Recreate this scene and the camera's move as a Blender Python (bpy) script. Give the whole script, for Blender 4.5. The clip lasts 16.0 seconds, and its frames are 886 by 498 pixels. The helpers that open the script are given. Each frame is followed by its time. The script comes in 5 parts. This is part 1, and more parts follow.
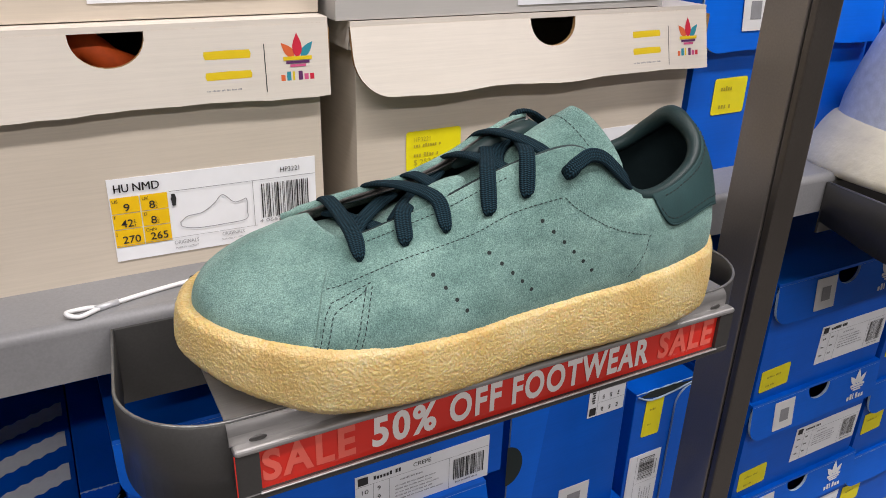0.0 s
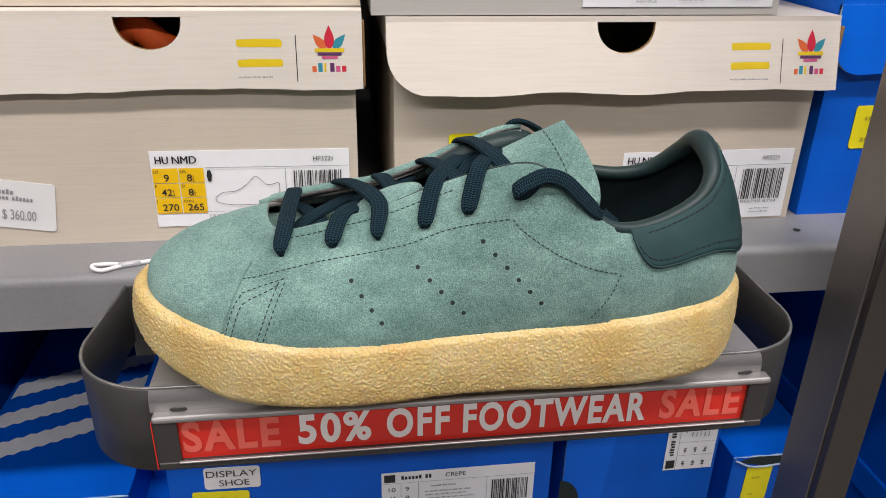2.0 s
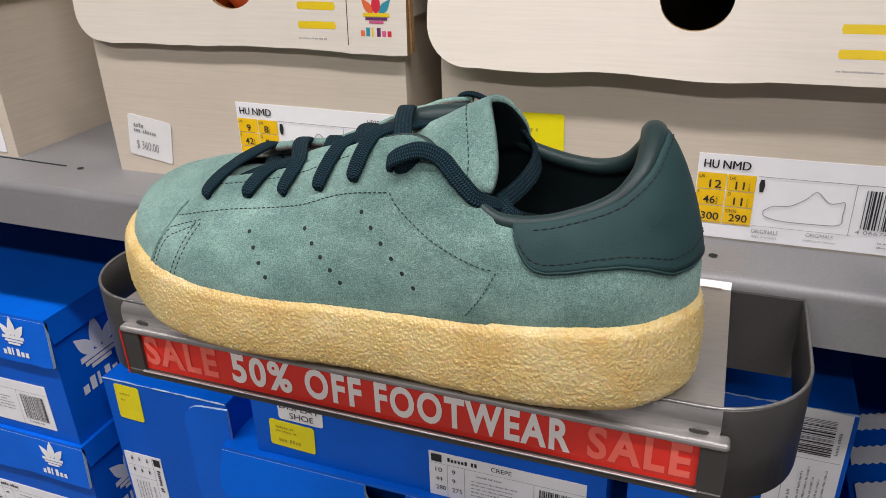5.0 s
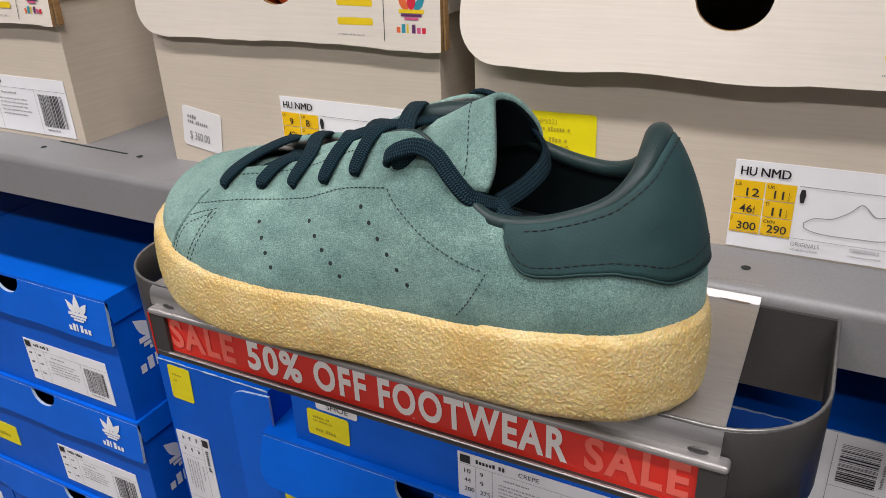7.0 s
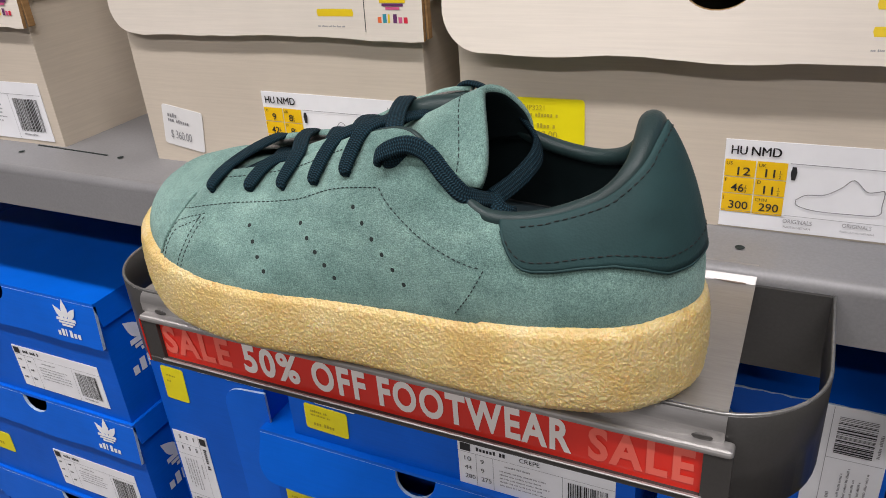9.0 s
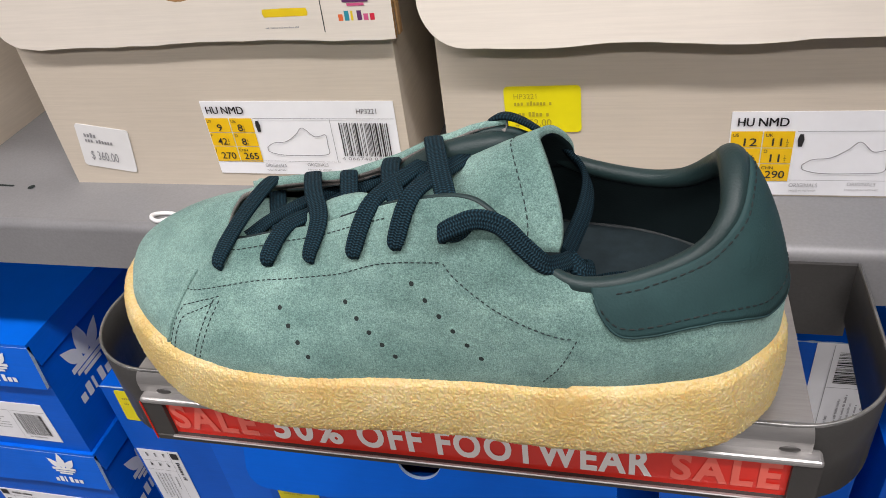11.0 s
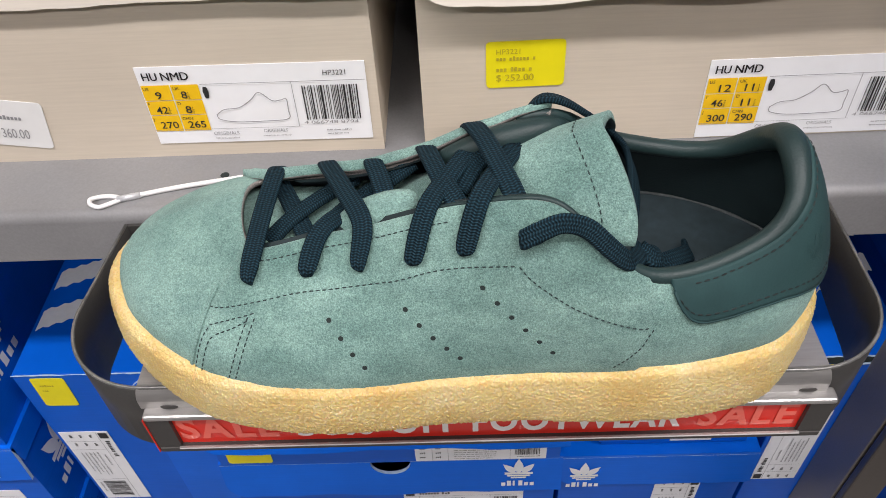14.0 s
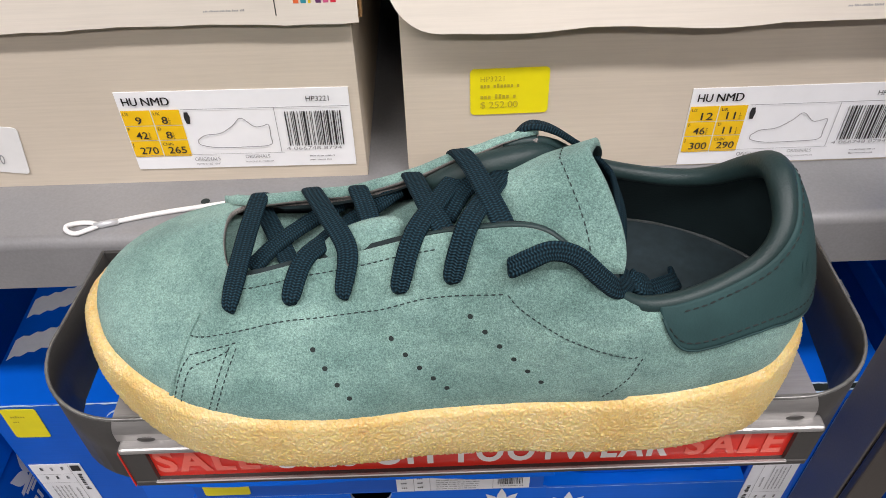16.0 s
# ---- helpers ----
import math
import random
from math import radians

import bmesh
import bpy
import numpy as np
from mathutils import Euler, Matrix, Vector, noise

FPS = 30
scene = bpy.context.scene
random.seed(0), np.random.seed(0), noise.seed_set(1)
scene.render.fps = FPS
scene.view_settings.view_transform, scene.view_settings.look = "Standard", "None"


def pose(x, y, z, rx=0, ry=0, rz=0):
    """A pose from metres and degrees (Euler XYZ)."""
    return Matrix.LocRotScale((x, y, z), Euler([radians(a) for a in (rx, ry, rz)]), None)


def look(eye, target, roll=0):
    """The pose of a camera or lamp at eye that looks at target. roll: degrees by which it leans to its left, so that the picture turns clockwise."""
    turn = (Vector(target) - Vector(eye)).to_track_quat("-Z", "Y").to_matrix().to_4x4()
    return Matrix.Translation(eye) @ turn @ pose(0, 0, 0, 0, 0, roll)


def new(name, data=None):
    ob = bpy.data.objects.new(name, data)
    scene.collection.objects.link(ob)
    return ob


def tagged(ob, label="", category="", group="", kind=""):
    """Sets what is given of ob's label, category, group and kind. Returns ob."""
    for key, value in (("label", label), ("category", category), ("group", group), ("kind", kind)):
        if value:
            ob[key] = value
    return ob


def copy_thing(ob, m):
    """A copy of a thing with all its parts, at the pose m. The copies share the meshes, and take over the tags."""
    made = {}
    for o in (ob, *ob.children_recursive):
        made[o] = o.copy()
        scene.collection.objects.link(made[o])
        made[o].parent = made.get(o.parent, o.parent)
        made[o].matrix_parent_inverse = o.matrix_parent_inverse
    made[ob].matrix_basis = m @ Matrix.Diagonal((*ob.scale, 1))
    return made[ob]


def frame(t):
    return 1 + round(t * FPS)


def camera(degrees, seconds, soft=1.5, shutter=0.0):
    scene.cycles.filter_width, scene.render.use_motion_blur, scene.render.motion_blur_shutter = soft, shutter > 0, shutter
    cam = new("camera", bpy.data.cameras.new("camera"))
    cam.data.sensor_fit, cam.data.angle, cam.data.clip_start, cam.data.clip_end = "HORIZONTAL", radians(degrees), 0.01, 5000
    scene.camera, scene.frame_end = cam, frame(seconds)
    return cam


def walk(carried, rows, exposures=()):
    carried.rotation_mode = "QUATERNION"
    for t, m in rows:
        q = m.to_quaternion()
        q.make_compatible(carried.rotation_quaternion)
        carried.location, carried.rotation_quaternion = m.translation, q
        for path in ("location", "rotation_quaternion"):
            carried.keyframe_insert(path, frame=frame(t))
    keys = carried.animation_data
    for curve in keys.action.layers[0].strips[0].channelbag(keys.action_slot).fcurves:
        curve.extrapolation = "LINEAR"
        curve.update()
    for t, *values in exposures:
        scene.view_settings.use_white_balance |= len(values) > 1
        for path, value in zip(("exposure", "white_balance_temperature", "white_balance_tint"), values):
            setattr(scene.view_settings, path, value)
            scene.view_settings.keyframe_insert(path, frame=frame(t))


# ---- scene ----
cam = camera(60.1, 16.0, soft=0.9)
PATH = [
    (0, (-0.059, -0.267, 1.22), (0.815, 1.327, 0.385), 1.7),
    (0.5, (-0.031, -0.273, 1.221), (0.719, 1.379, 0.38), 1.7),
    (1, (0.005, -0.282, 1.22), (0.6, 1.428, 0.371), 1.5),
    (1.5, (0.047, -0.288, 1.221), (0.473, 1.468, 0.363), 1.4),
    (2, (0.079, -0.291, 1.221), (0.331, 1.499, 0.365), 1.1),
    (2.5, (0.111, -0.287, 1.22), (0.178, 1.514, 0.352), 0.6),
    (3, (0.147, -0.284, 1.215), (0.046, 1.514, 0.345), 0.3),
    (3.5, (0.188, -0.281, 1.213), (-0.071, 1.5, 0.341), -0.1),
    (4, (0.217, -0.275, 1.209), (-0.179, 1.481, 0.338), -0.4),
    (6.3, (0.3, -0.24, 1.204), (-0.521, 1.359, 0.327), -2.7),
    (6.5, (0.297, -0.24, 1.202), (-0.526, 1.361, 0.331), -2.3),
    (7, (0.299, -0.239, 1.203), (-0.557, 1.347, 0.335), -2.5),
    (7.5, (0.299, -0.239, 1.203), (-0.567, 1.342, 0.336), -2.5),
    (8, (0.3, -0.241, 1.204), (-0.565, 1.339, 0.335), -2.7),
    (8.5, (0.3, -0.24, 1.205), (-0.548, 1.342, 0.321), -3.4),
    (9, (0.293, -0.235, 1.208), (-0.52, 1.344, 0.29), -4.6),
    (9.2, (0.29, -0.235, 1.21), (-0.512, 1.349, 0.288), -4.9),
    (11.5, (0.19, -0.19, 1.269), (-0.177, 1.304, -0.009), -8.4),
    (12, (0.175, -0.18, 1.275), (-0.099, 1.285, -0.059), -7.8),
    (12.5, (0.159, -0.176, 1.279), (-0.042, 1.26, -0.098), -6.9),
    (13, (0.144, -0.176, 1.283), (0.007, 1.238, -0.125), -5.6),
    (13.5, (0.134, -0.177, 1.285), (0.046, 1.218, -0.145), -4.4),
    (14, (0.13, -0.177, 1.285), (0.077, 1.212, -0.153), -3.4),
    (14.5, (0.127, -0.174, 1.285), (0.1, 1.211, -0.158), -2.7),
    (15, (0.129, -0.172, 1.285), (0.115, 1.215, -0.155), -2.3),
    (15.5, (0.129, -0.171, 1.282), (0.122, 1.233, -0.141), -2.1),
    (16, (0.127, -0.174, 1.283), (0.133, 1.262, -0.109), -1.7),
]
walk(cam, [(t, look(eye, target, roll)) for t, eye, target, roll in PATH],
     exposures=[(0, -0.04), (4.2, -0.06), (6.3, -0.10), (9.2, -0.10), (11.5, 0.03), (16, 0.08)])

# ---- world and light ----
world = bpy.data.worlds.new("world")
scene.world = world
world.use_nodes = True
world.node_tree.nodes["Background"].inputs[0].default_value = (0.9, 0.95, 1.0, 1)
world.node_tree.nodes["Background"].inputs[1].default_value = 0.005


def ceiling_lamp(x, y, sx, sy, power):
    data = bpy.data.lights.new("ceiling_lamp", "AREA")
    data.shape, data.size, data.size_y, data.energy = "RECTANGLE", sx, sy, power
    data.color = (1.0, 0.942, 0.948)
    ob = new("ceiling_lamp", data)
    ob.matrix_world = pose(x, y, 2.93)
    return ob


LAMP = 31.0
ceiling_lamp(-0.55, -0.74, 1.3, 0.14, LAMP * 0.86)
ceiling_lamp(1.05, -0.74, 1.3, 0.14, LAMP * 1.32)
ceiling_lamp(-2.15, -0.74, 1.3, 0.14, LAMP * 0.8)
# unseen second row, added as frontal fill for box fronts and low boxes
ceiling_lamp(-0.9, -2.2, 1.3, 0.14, LAMP * 0.9)
ceiling_lamp(0.9, -2.2, 1.3, 0.14, LAMP * 1.1)


# ---- materials ----
def nodes(name, rough=0.5, metal=0.0):
    m = bpy.data.materials.new(name)
    m.use_nodes = True
    nt = m.node_tree
    b = nt.nodes["Principled BSDF"]
    b.inputs["Roughness"].default_value = rough
    b.inputs["Metallic"].default_value = metal
    return m, nt, b


def coords(nt, scale=(1, 1, 1), kind="Object"):
    tc = nt.nodes.new("ShaderNodeTexCoord")
    mp = nt.nodes.new("ShaderNodeMapping")
    mp.inputs["Scale"].default_value = scale
    nt.links.new(tc.outputs[kind], mp.inputs["Vector"])
    return mp.outputs["Vector"]


def noise_tex(nt, vec, scale, detail=3.0, rough=0.55):
    n = nt.nodes.new("ShaderNodeTexNoise")
    n.inputs["Scale"].default_value, n.inputs["Detail"].default_value, n.inputs["Roughness"].default_value = scale, detail, rough
    nt.links.new(vec, n.inputs["Vector"])
    return n.outputs["Fac"]


def ramp(nt, fac, stops):
    r = nt.nodes.new("ShaderNodeValToRGB")
    e = r.color_ramp.elements
    while len(e) < len(stops):
        e.new(0.5)
    for el, (p, c) in zip(e, stops):
        el.position, el.color = p, (*c, 1)
    nt.links.new(fac, r.inputs["Fac"])
    return r.outputs["Color"]


def mixc(nt, a, b, fac, blend="MIX"):
    n = nt.nodes.new("ShaderNodeMix")
    n.data_type, n.blend_type = "RGBA", blend
    for sock, v in ((n.inputs[0], fac), (n.inputs[6], a), (n.inputs[7], b)):
        if isinstance(v, (int, float)):
            sock.default_value = v
        elif isinstance(v, tuple):
            sock.default_value = (*v, 1)
        else:
            nt.links.new(v, sock)
    return n.outputs[2]


def bump(nt, b, height, strength, distance):
    n = nt.nodes.new("ShaderNodeBump")
    n.inputs["Strength"].default_value, n.inputs["Distance"].default_value = strength, distance
    nt.links.new(height, n.inputs["Height"])
    nt.links.new(n.outputs["Normal"], b.inputs["Normal"])
    return n


def plain(name, colour, rough=0.5, metal=0.0, var=0.08, scale=60.0, relief=0.0, rvar=0.0):
    """A surface of one colour with faint two-scale variation."""
    m, nt, b = nodes(name, rough, metal)
    v = coords(nt)
    big, fine = noise_tex(nt, v, scale * 0.15, 3), noise_tex(nt, v, scale, 4)
    lo, hi = tuple(c * (1 - var) for c in colour), tuple(min(1, c * (1 + var)) for c in colour)
    c1 = ramp(nt, big, [(0.3, lo), (0.7, hi)])
    c2 = ramp(nt, fine, [(0.3, (1 - var,) * 3), (0.7, (1, 1, 1))])
    nt.links.new(mixc(nt, c1, c2, 1.0, "MULTIPLY"), b.inputs["Base Color"])
    if rvar:
        mr = nt.nodes.new("ShaderNodeMapRange")
        mr.inputs["To Min"].default_value, mr.inputs["To Max"].default_value = rough - rvar, rough + rvar
        nt.links.new(big, mr.inputs["Value"])
        nt.links.new(mr.outputs[0], b.inputs["Roughness"])
    if relief:
        bump(nt, b, fine, 1.0, relief)
    return m


def board(name, colour, rough, var, ribs, spec=0.5, relief=0.00006):
    """Printed corrugated board: fine horizontal flutes, soft creases, faint blotches."""
    m, nt, b = nodes(name, rough)
    v = coords(nt)
    blot = noise_tex(nt, v, 14, 4)
    rib = noise_tex(nt, coords(nt, (18, 18, 620)), 1.0, 2)
    grain = noise_tex(nt, coords(nt, (60, 60, 900)), 2.0, 2)
    dent = noise_tex(nt, v, 26, 2)
    lo, hi = tuple(c * (1 - var) for c in colour), tuple(min(1, c * (1 + var * 0.6)) for c in colour)
    c = mixc(nt, ramp(nt, blot, [(0.3, lo), (0.7, hi)]), ramp(nt, rib, [(0.35, (1 - ribs,) * 3), (0.65, (1, 1, 1))]), 1.0, "MULTIPLY")
    c = mixc(nt, c, ramp(nt, grain, [(0.3, (1 - ribs * 0.5,) * 3), (0.7, (1, 1, 1))]), 1.0, "MULTIPLY")
    nt.links.new(c, b.inputs["Base Color"])
    b.inputs["Specular IOR Level"].default_value = spec
    h = nt.nodes.new("ShaderNodeMath")
    h.operation = "MULTIPLY_ADD"
    nt.links.new(dent, h.inputs[0])
    h.inputs[1].default_value = 6.0
    nt.links.new(rib, h.inputs[2])
    bump(nt, b, h.outputs[0], 1.0, relief)
    return m


def suede(name, dark, light, fuzz=0.35):
    """Napped leather: soft brushed patches at two sizes, fine speckled nap."""
    m, nt, b = nodes(name, 0.95)
    v = coords(nt)
    patch = noise_tex(nt, coords(nt, (1.0, 1.0, 1.4)), 34, 2, 0.5)
    brushed = noise_tex(nt, coords(nt, (0.7, 1.0, 1.2)), 85, 3, 0.55)
    mottle = noise_tex(nt, v, 420, 3, 0.7)
    nap = noise_tex(nt, v, 1500, 3, 0.75)
    c = ramp(nt, patch, [(0.30, dark), (0.70, light)])
    c = mixc(nt, c, ramp(nt, brushed, [(0.32, (0.85, 0.88, 0.89)), (0.68, (1.12, 1.11, 1.10))]), 1.0, "MULTIPLY")
    c = mixc(nt, c, ramp(nt, mottle, [(0.30, (0.84, 0.86, 0.86)), (0.70, (1.14, 1.14, 1.13))]), 1.0, "MULTIPLY")
    c = mixc(nt, c, ramp(nt, nap, [(0.30, (0.50, 0.55, 0.55)), (0.5, (0.98, 0.98, 0.98)), (0.70, (1.46, 1.46, 1.43))]), 1.0, "MULTIPLY")
    nt.links.new(c, b.inputs["Base Color"])
    b.inputs["Specular IOR Level"].default_value = 0.1
    b.inputs["Sheen Weight"].default_value = fuzz
    b.inputs["Sheen Roughness"].default_value = 0.45
    b.inputs["Sheen Tint"].default_value = (0.75, 0.95, 0.88, 1)
    bump(nt, b, nap, 1.0, 0.0006)
    return m


def crepe_rubber():
    """Translucent raw rubber made of crumbs, with small shiny facets."""
    m, nt, b = nodes("crepe_rubber", 0.36)
    v = coords(nt)
    big, fine = noise_tex(nt, v, 40, 3, 0.55), noise_tex(nt, v, 1500, 3, 0.6)
    crumb = nt.nodes.new("ShaderNodeTexVoronoi")
    crumb.feature = "SMOOTH_F1"
    crumb.inputs["Scale"].default_value, crumb.inputs["Smoothness"].default_value = 720, 0.4
    wob = nt.nodes.new("ShaderNodeMix")
    wob.data_type, wob.blend_type = "RGBA", "LINEAR_LIGHT"
    wob.inputs[0].default_value = 0.0012
    nz = nt.nodes.new("ShaderNodeTexNoise")
    nz.inputs["Scale"].default_value = 480
    nt.links.new(v, nz.inputs["Vector"])
    nt.links.new(v, wob.inputs[6])
    nt.links.new(nz.outputs["Color"], wob.inputs[7])
    nt.links.new(wob.outputs[2], crumb.inputs["Vector"])
    c = ramp(nt, big, [(0.3, (0.60, 0.41, 0.150)), (0.5, (0.66, 0.50, 0.220)), (0.72, (0.70, 0.57, 0.300))])
    c = mixc(nt, c, ramp(nt, crumb.outputs["Distance"], [(0.15, (1.05, 1.07, 1.12)), (0.75, (0.97, 0.94, 0.86))]), 1.0, "MULTIPLY")
    nt.links.new(c, b.inputs["Base Color"])
    b.inputs["Subsurface Weight"].default_value = 0.55
    b.inputs["Subsurface Radius"].default_value = (0.007, 0.0045, 0.002)
    b.inputs["Subsurface Scale"].default_value = 0.6
    b.inputs["Specular IOR Level"].default_value = 0.5
    h = nt.nodes.new("ShaderNodeMath")
    h.operation = "MULTIPLY_ADD"
    nt.links.new(crumb.outputs["Distance"], h.inputs[0])
    h.inputs[1].default_value = -1.6
    nt.links.new(fine, h.inputs[2])
    bump(nt, b, h.outputs[0], 1.0, 0.00026)
    return m


def leather(name, colour, rough=0.38):
    m, nt, b = nodes(name, rough)
    v = coords(nt)
    vor = nt.nodes.new("ShaderNodeTexVoronoi")
    vor.inputs["Scale"].default_value = 1100
    nt.links.new(v, vor.inputs["Vector"])
    big = noise_tex(nt, v, 40, 4)
    nt.links.new(ramp(nt, big, [(0.3, tuple(c * 0.82 for c in colour)), (0.7, tuple(c * 1.15 for c in colour))]), b.inputs["Base Color"])
    h = nt.nodes.new("ShaderNodeMath")
    h.operation = "MULTIPLY_ADD"
    nt.links.new(big, h.inputs[0])
    h.inputs[1].default_value = 3.0
    nt.links.new(vor.outputs["Distance"], h.inputs[2])
    bump(nt, b, h.outputs[0], 0.6, 0.00012)
    return m


def braid(name, colour):
    """Flat woven lace: the weave runs in V shapes along its length (uv u across, v along in metres)."""
    m, nt, b = nodes(name, 0.8)
    uv = coords(nt, (1, 1, 1), "UV")
    sep = nt.nodes.new("ShaderNodeSeparateXYZ")
    nt.links.new(uv, sep.inputs[0])

    def calc(op, a, c=None, k=None):
        n = nt.nodes.new("ShaderNodeMath")
        n.operation = op
        nt.links.new(a, n.inputs[0])
        if c is not None:
            nt.links.new(c, n.inputs[1])
        if k is not None:
            n.inputs[1].default_value = k
        return n.outputs[0]

    u, along = sep.outputs["X"], sep.outputs["Y"]
    tri = calc("PINGPONG", calc("MULTIPLY", u, k=5.0), k=1.0)
    ph = calc("ADD", calc("MULTIPLY", along, k=6400.0), calc("MULTIPLY", tri, k=3.2))
    wave = calc("SINE", ph)
    row = calc("SINE", calc("MULTIPLY", u, k=31.4))
    h = calc("ADD", wave, calc("MULTIPLY", row, k=0.6))
    norm = nt.nodes.new("ShaderNodeMapRange")
    norm.inputs["From Min"].default_value, norm.inputs["From Max"].default_value = -1.6, 1.6
    nt.links.new(h, norm.inputs["Value"])
    c = ramp(nt, norm.outputs[0], [(0.15, tuple(x * 0.4 for x in colour)), (0.6, colour), (0.95, tuple(x * 2.3 for x in colour))])
    lint = noise_tex(nt, coords(nt), 420, 2, 0.6)
    c = mixc(nt, c, ramp(nt, lint, [(0.80, (0, 0, 0)), (0.86, (0.10, 0.11, 0.12))]), 1.0, "ADD")
    nt.links.new(c, b.inputs["Base Color"])
    b.inputs["Specular IOR Level"].default_value = 0.12
    bump(nt, b, norm.outputs[0], 1.0, 0.0005)
    return m


def steel(name, colour, rough, metal, brush=0.0):
    m, nt, b = nodes(name, rough, metal)
    v = coords(nt)
    smudge = noise_tex(nt, v, 18, 4)
    speck = noise_tex(nt, coords(nt, (3, 40, 40)), 30, 3) if brush else noise_tex(nt, v, 700, 2)
    c = ramp(nt, smudge, [(0.3, tuple(x * 0.92 for x in colour)), (0.7, tuple(x * 1.06 for x in colour))])
    c = mixc(nt, c, ramp(nt, speck, [(0.3, (0.93, 0.93, 0.93)), (0.7, (1.04, 1.04, 1.04))]), 1.0, "MULTIPLY")
    nt.links.new(c, b.inputs["Base Color"])
    mr = nt.nodes.new("ShaderNodeMapRange")
    mr.inputs["To Min"].default_value, mr.inputs["To Max"].default_value = rough - 0.07, rough + 0.09
    nt.links.new(smudge, mr.inputs["Value"])
    nt.links.new(mr.outputs[0], b.inputs["Roughness"])
    bump(nt, b, speck, 0.5, 0.00003)
    return m


BEIGE = board("beige_board", (0.60, 0.53, 0.435), 0.62, 0.05, 0.06, 0.3)
BEIGE_LID = board("beige_lid_board", (0.75, 0.69, 0.605), 0.45, 0.05, 0.05, 0.4)
KRAFT = board("kraft_edge", (0.36, 0.21, 0.09), 0.85, 0.2, 0.2, 0.2)
BLUE = board("blue_board", (0.0006, 0.105, 0.60), 0.40, 0.12, 0.05, 0.22)
BLUE_LID = board("blue_lid_board", (0.0008, 0.128, 0.70), 0.38, 0.1, 0.04, 0.22)
BLUE_EDGE = plain("worn_blue_edge", (0.42, 0.55, 0.72), 0.8, var=0.2, scale=300)
PAPER = plain("label_paper", (0.83, 0.84, 0.86), 0.42, var=0.04, scale=90)
PAPER_DULL = plain("sticker_paper", (0.74, 0.74, 0.73), 0.5, var=0.04, scale=90)
YELLOW = plain("yellow_sticker", (0.82, 0.72, 0.005), 0.45, var=0.06, scale=90)
AMBER = plain("amber_print", (0.85, 0.52, 0.003), 0.45, var=0.04, scale=200)
INK = plain("black_ink", (0.02, 0.02, 0.022), 0.5, var=0.1, scale=400)
GREY_INK = plain("grey_ink", (0.28, 0.28, 0.29), 0.55, var=0.1, scale=400)
FADED_INK = plain("faded_ink", (0.46, 0.38, 0.02), 0.6, var=0.1, scale=400)
WHITE_INK = plain("white_print", (0.78, 0.80, 0.82), 0.5, var=0.05, scale=300)
LOGO_RED = plain("red_print", (0.62, 0.02, 0.05), 0.5)
LOGO_ORANGE = plain("orange_print", (0.72, 0.14, 0.04), 0.5)
LOGO_TEAL = plain("teal_print", (0.03, 0.27, 0.35), 0.5)
LOGO_YELLOW = plain("yellow_print", (0.78, 0.56, 0.01), 0.5)
LOGO_PINK = plain("pink_print", (0.62, 0.10, 0.24), 0.5)
LOGO_PURPLE = plain("purple_print", (0.12, 0.03, 0.12), 0.5)
SHELF = steel("shelf_paint", (0.245, 0.245, 0.25), 0.46, 0.15)
PLATE = steel("plate_paint", (0.40, 0.39, 0.38), 0.42, 0.7, 1.0)
BAND = steel("dark_steel", (0.080, 0.078, 0.075), 0.40, 0.55)
POST = steel("post_steel", (0.20, 0.18, 0.16), 0.36, 0.6, 0.0)
COVER = steel("cover_steel", (0.085, 0.074, 0.064), 0.32, 0.6, 0.0)
RAIL = steel("rail_steel", (0.060, 0.057, 0.054), 0.42, 0.4)
DARK = plain("gap_shade", (0.02, 0.018, 0.016), 0.7)
SIGN_RED = plain("sign_red", (0.70, 0.028, 0.016), 0.30, var=0.05, scale=30)
SIGN_FADED = plain("sign_faded_red", (0.80, 0.14, 0.10), 0.30, var=0.05, scale=30)
SIGN_WHITE = plain("sign_white", (0.80, 0.76, 0.73), 0.30, var=0.03, scale=60)
SUEDE = suede("green_suede", (0.136, 0.236, 0.211), (0.224, 0.355, 0.318), 0.28)
RAW = suede("raw_suede_edge", (0.17, 0.15, 0.14), (0.30, 0.27, 0.255), 0.1)
LEATHER = leather("dark_green_leather", (0.016, 0.034, 0.034), 0.46)
NUBUCK = leather("dark_green_nubuck", (0.020, 0.052, 0.053), 0.66)
NUBUCK.node_tree.nodes["Principled BSDF"].inputs["Specular IOR Level"].default_value = 0.25
LINING = leather("dark_lining", (0.012, 0.022, 0.024), 0.55)
LINING.node_tree.nodes["Principled BSDF"].inputs["Specular IOR Level"].default_value = 0.25
LEATHER.node_tree.nodes["Principled BSDF"].inputs["Specular IOR Level"].default_value = 0.35
LACE = braid("navy_lace", (0.0085, 0.024, 0.034))
THREAD = plain("dark_thread", (0.014, 0.032, 0.032), 0.7, var=0.2, scale=900)
TAB_THREAD = plain("tab_thread", (0.004, 0.010, 0.010), 0.7, var=0.2, scale=900)
# colour of flat dark pieces that stand for the shade inside holes
HOLE_SHADE = plain("hole_shade", (0.010, 0.018, 0.017), 0.8)
CREPE = crepe_rubber()
INSOLE = plain("insole_board", (0.030, 0.048, 0.056), 0.6, var=0.3, scale=220, relief=0.0002)
CABLE = plain("white_cable", (0.78, 0.78, 0.78), 0.4, var=0.03)
CRIMP = plain("crimp_sleeve", (0.55, 0.56, 0.58), 0.3, 0.3, var=0.05)
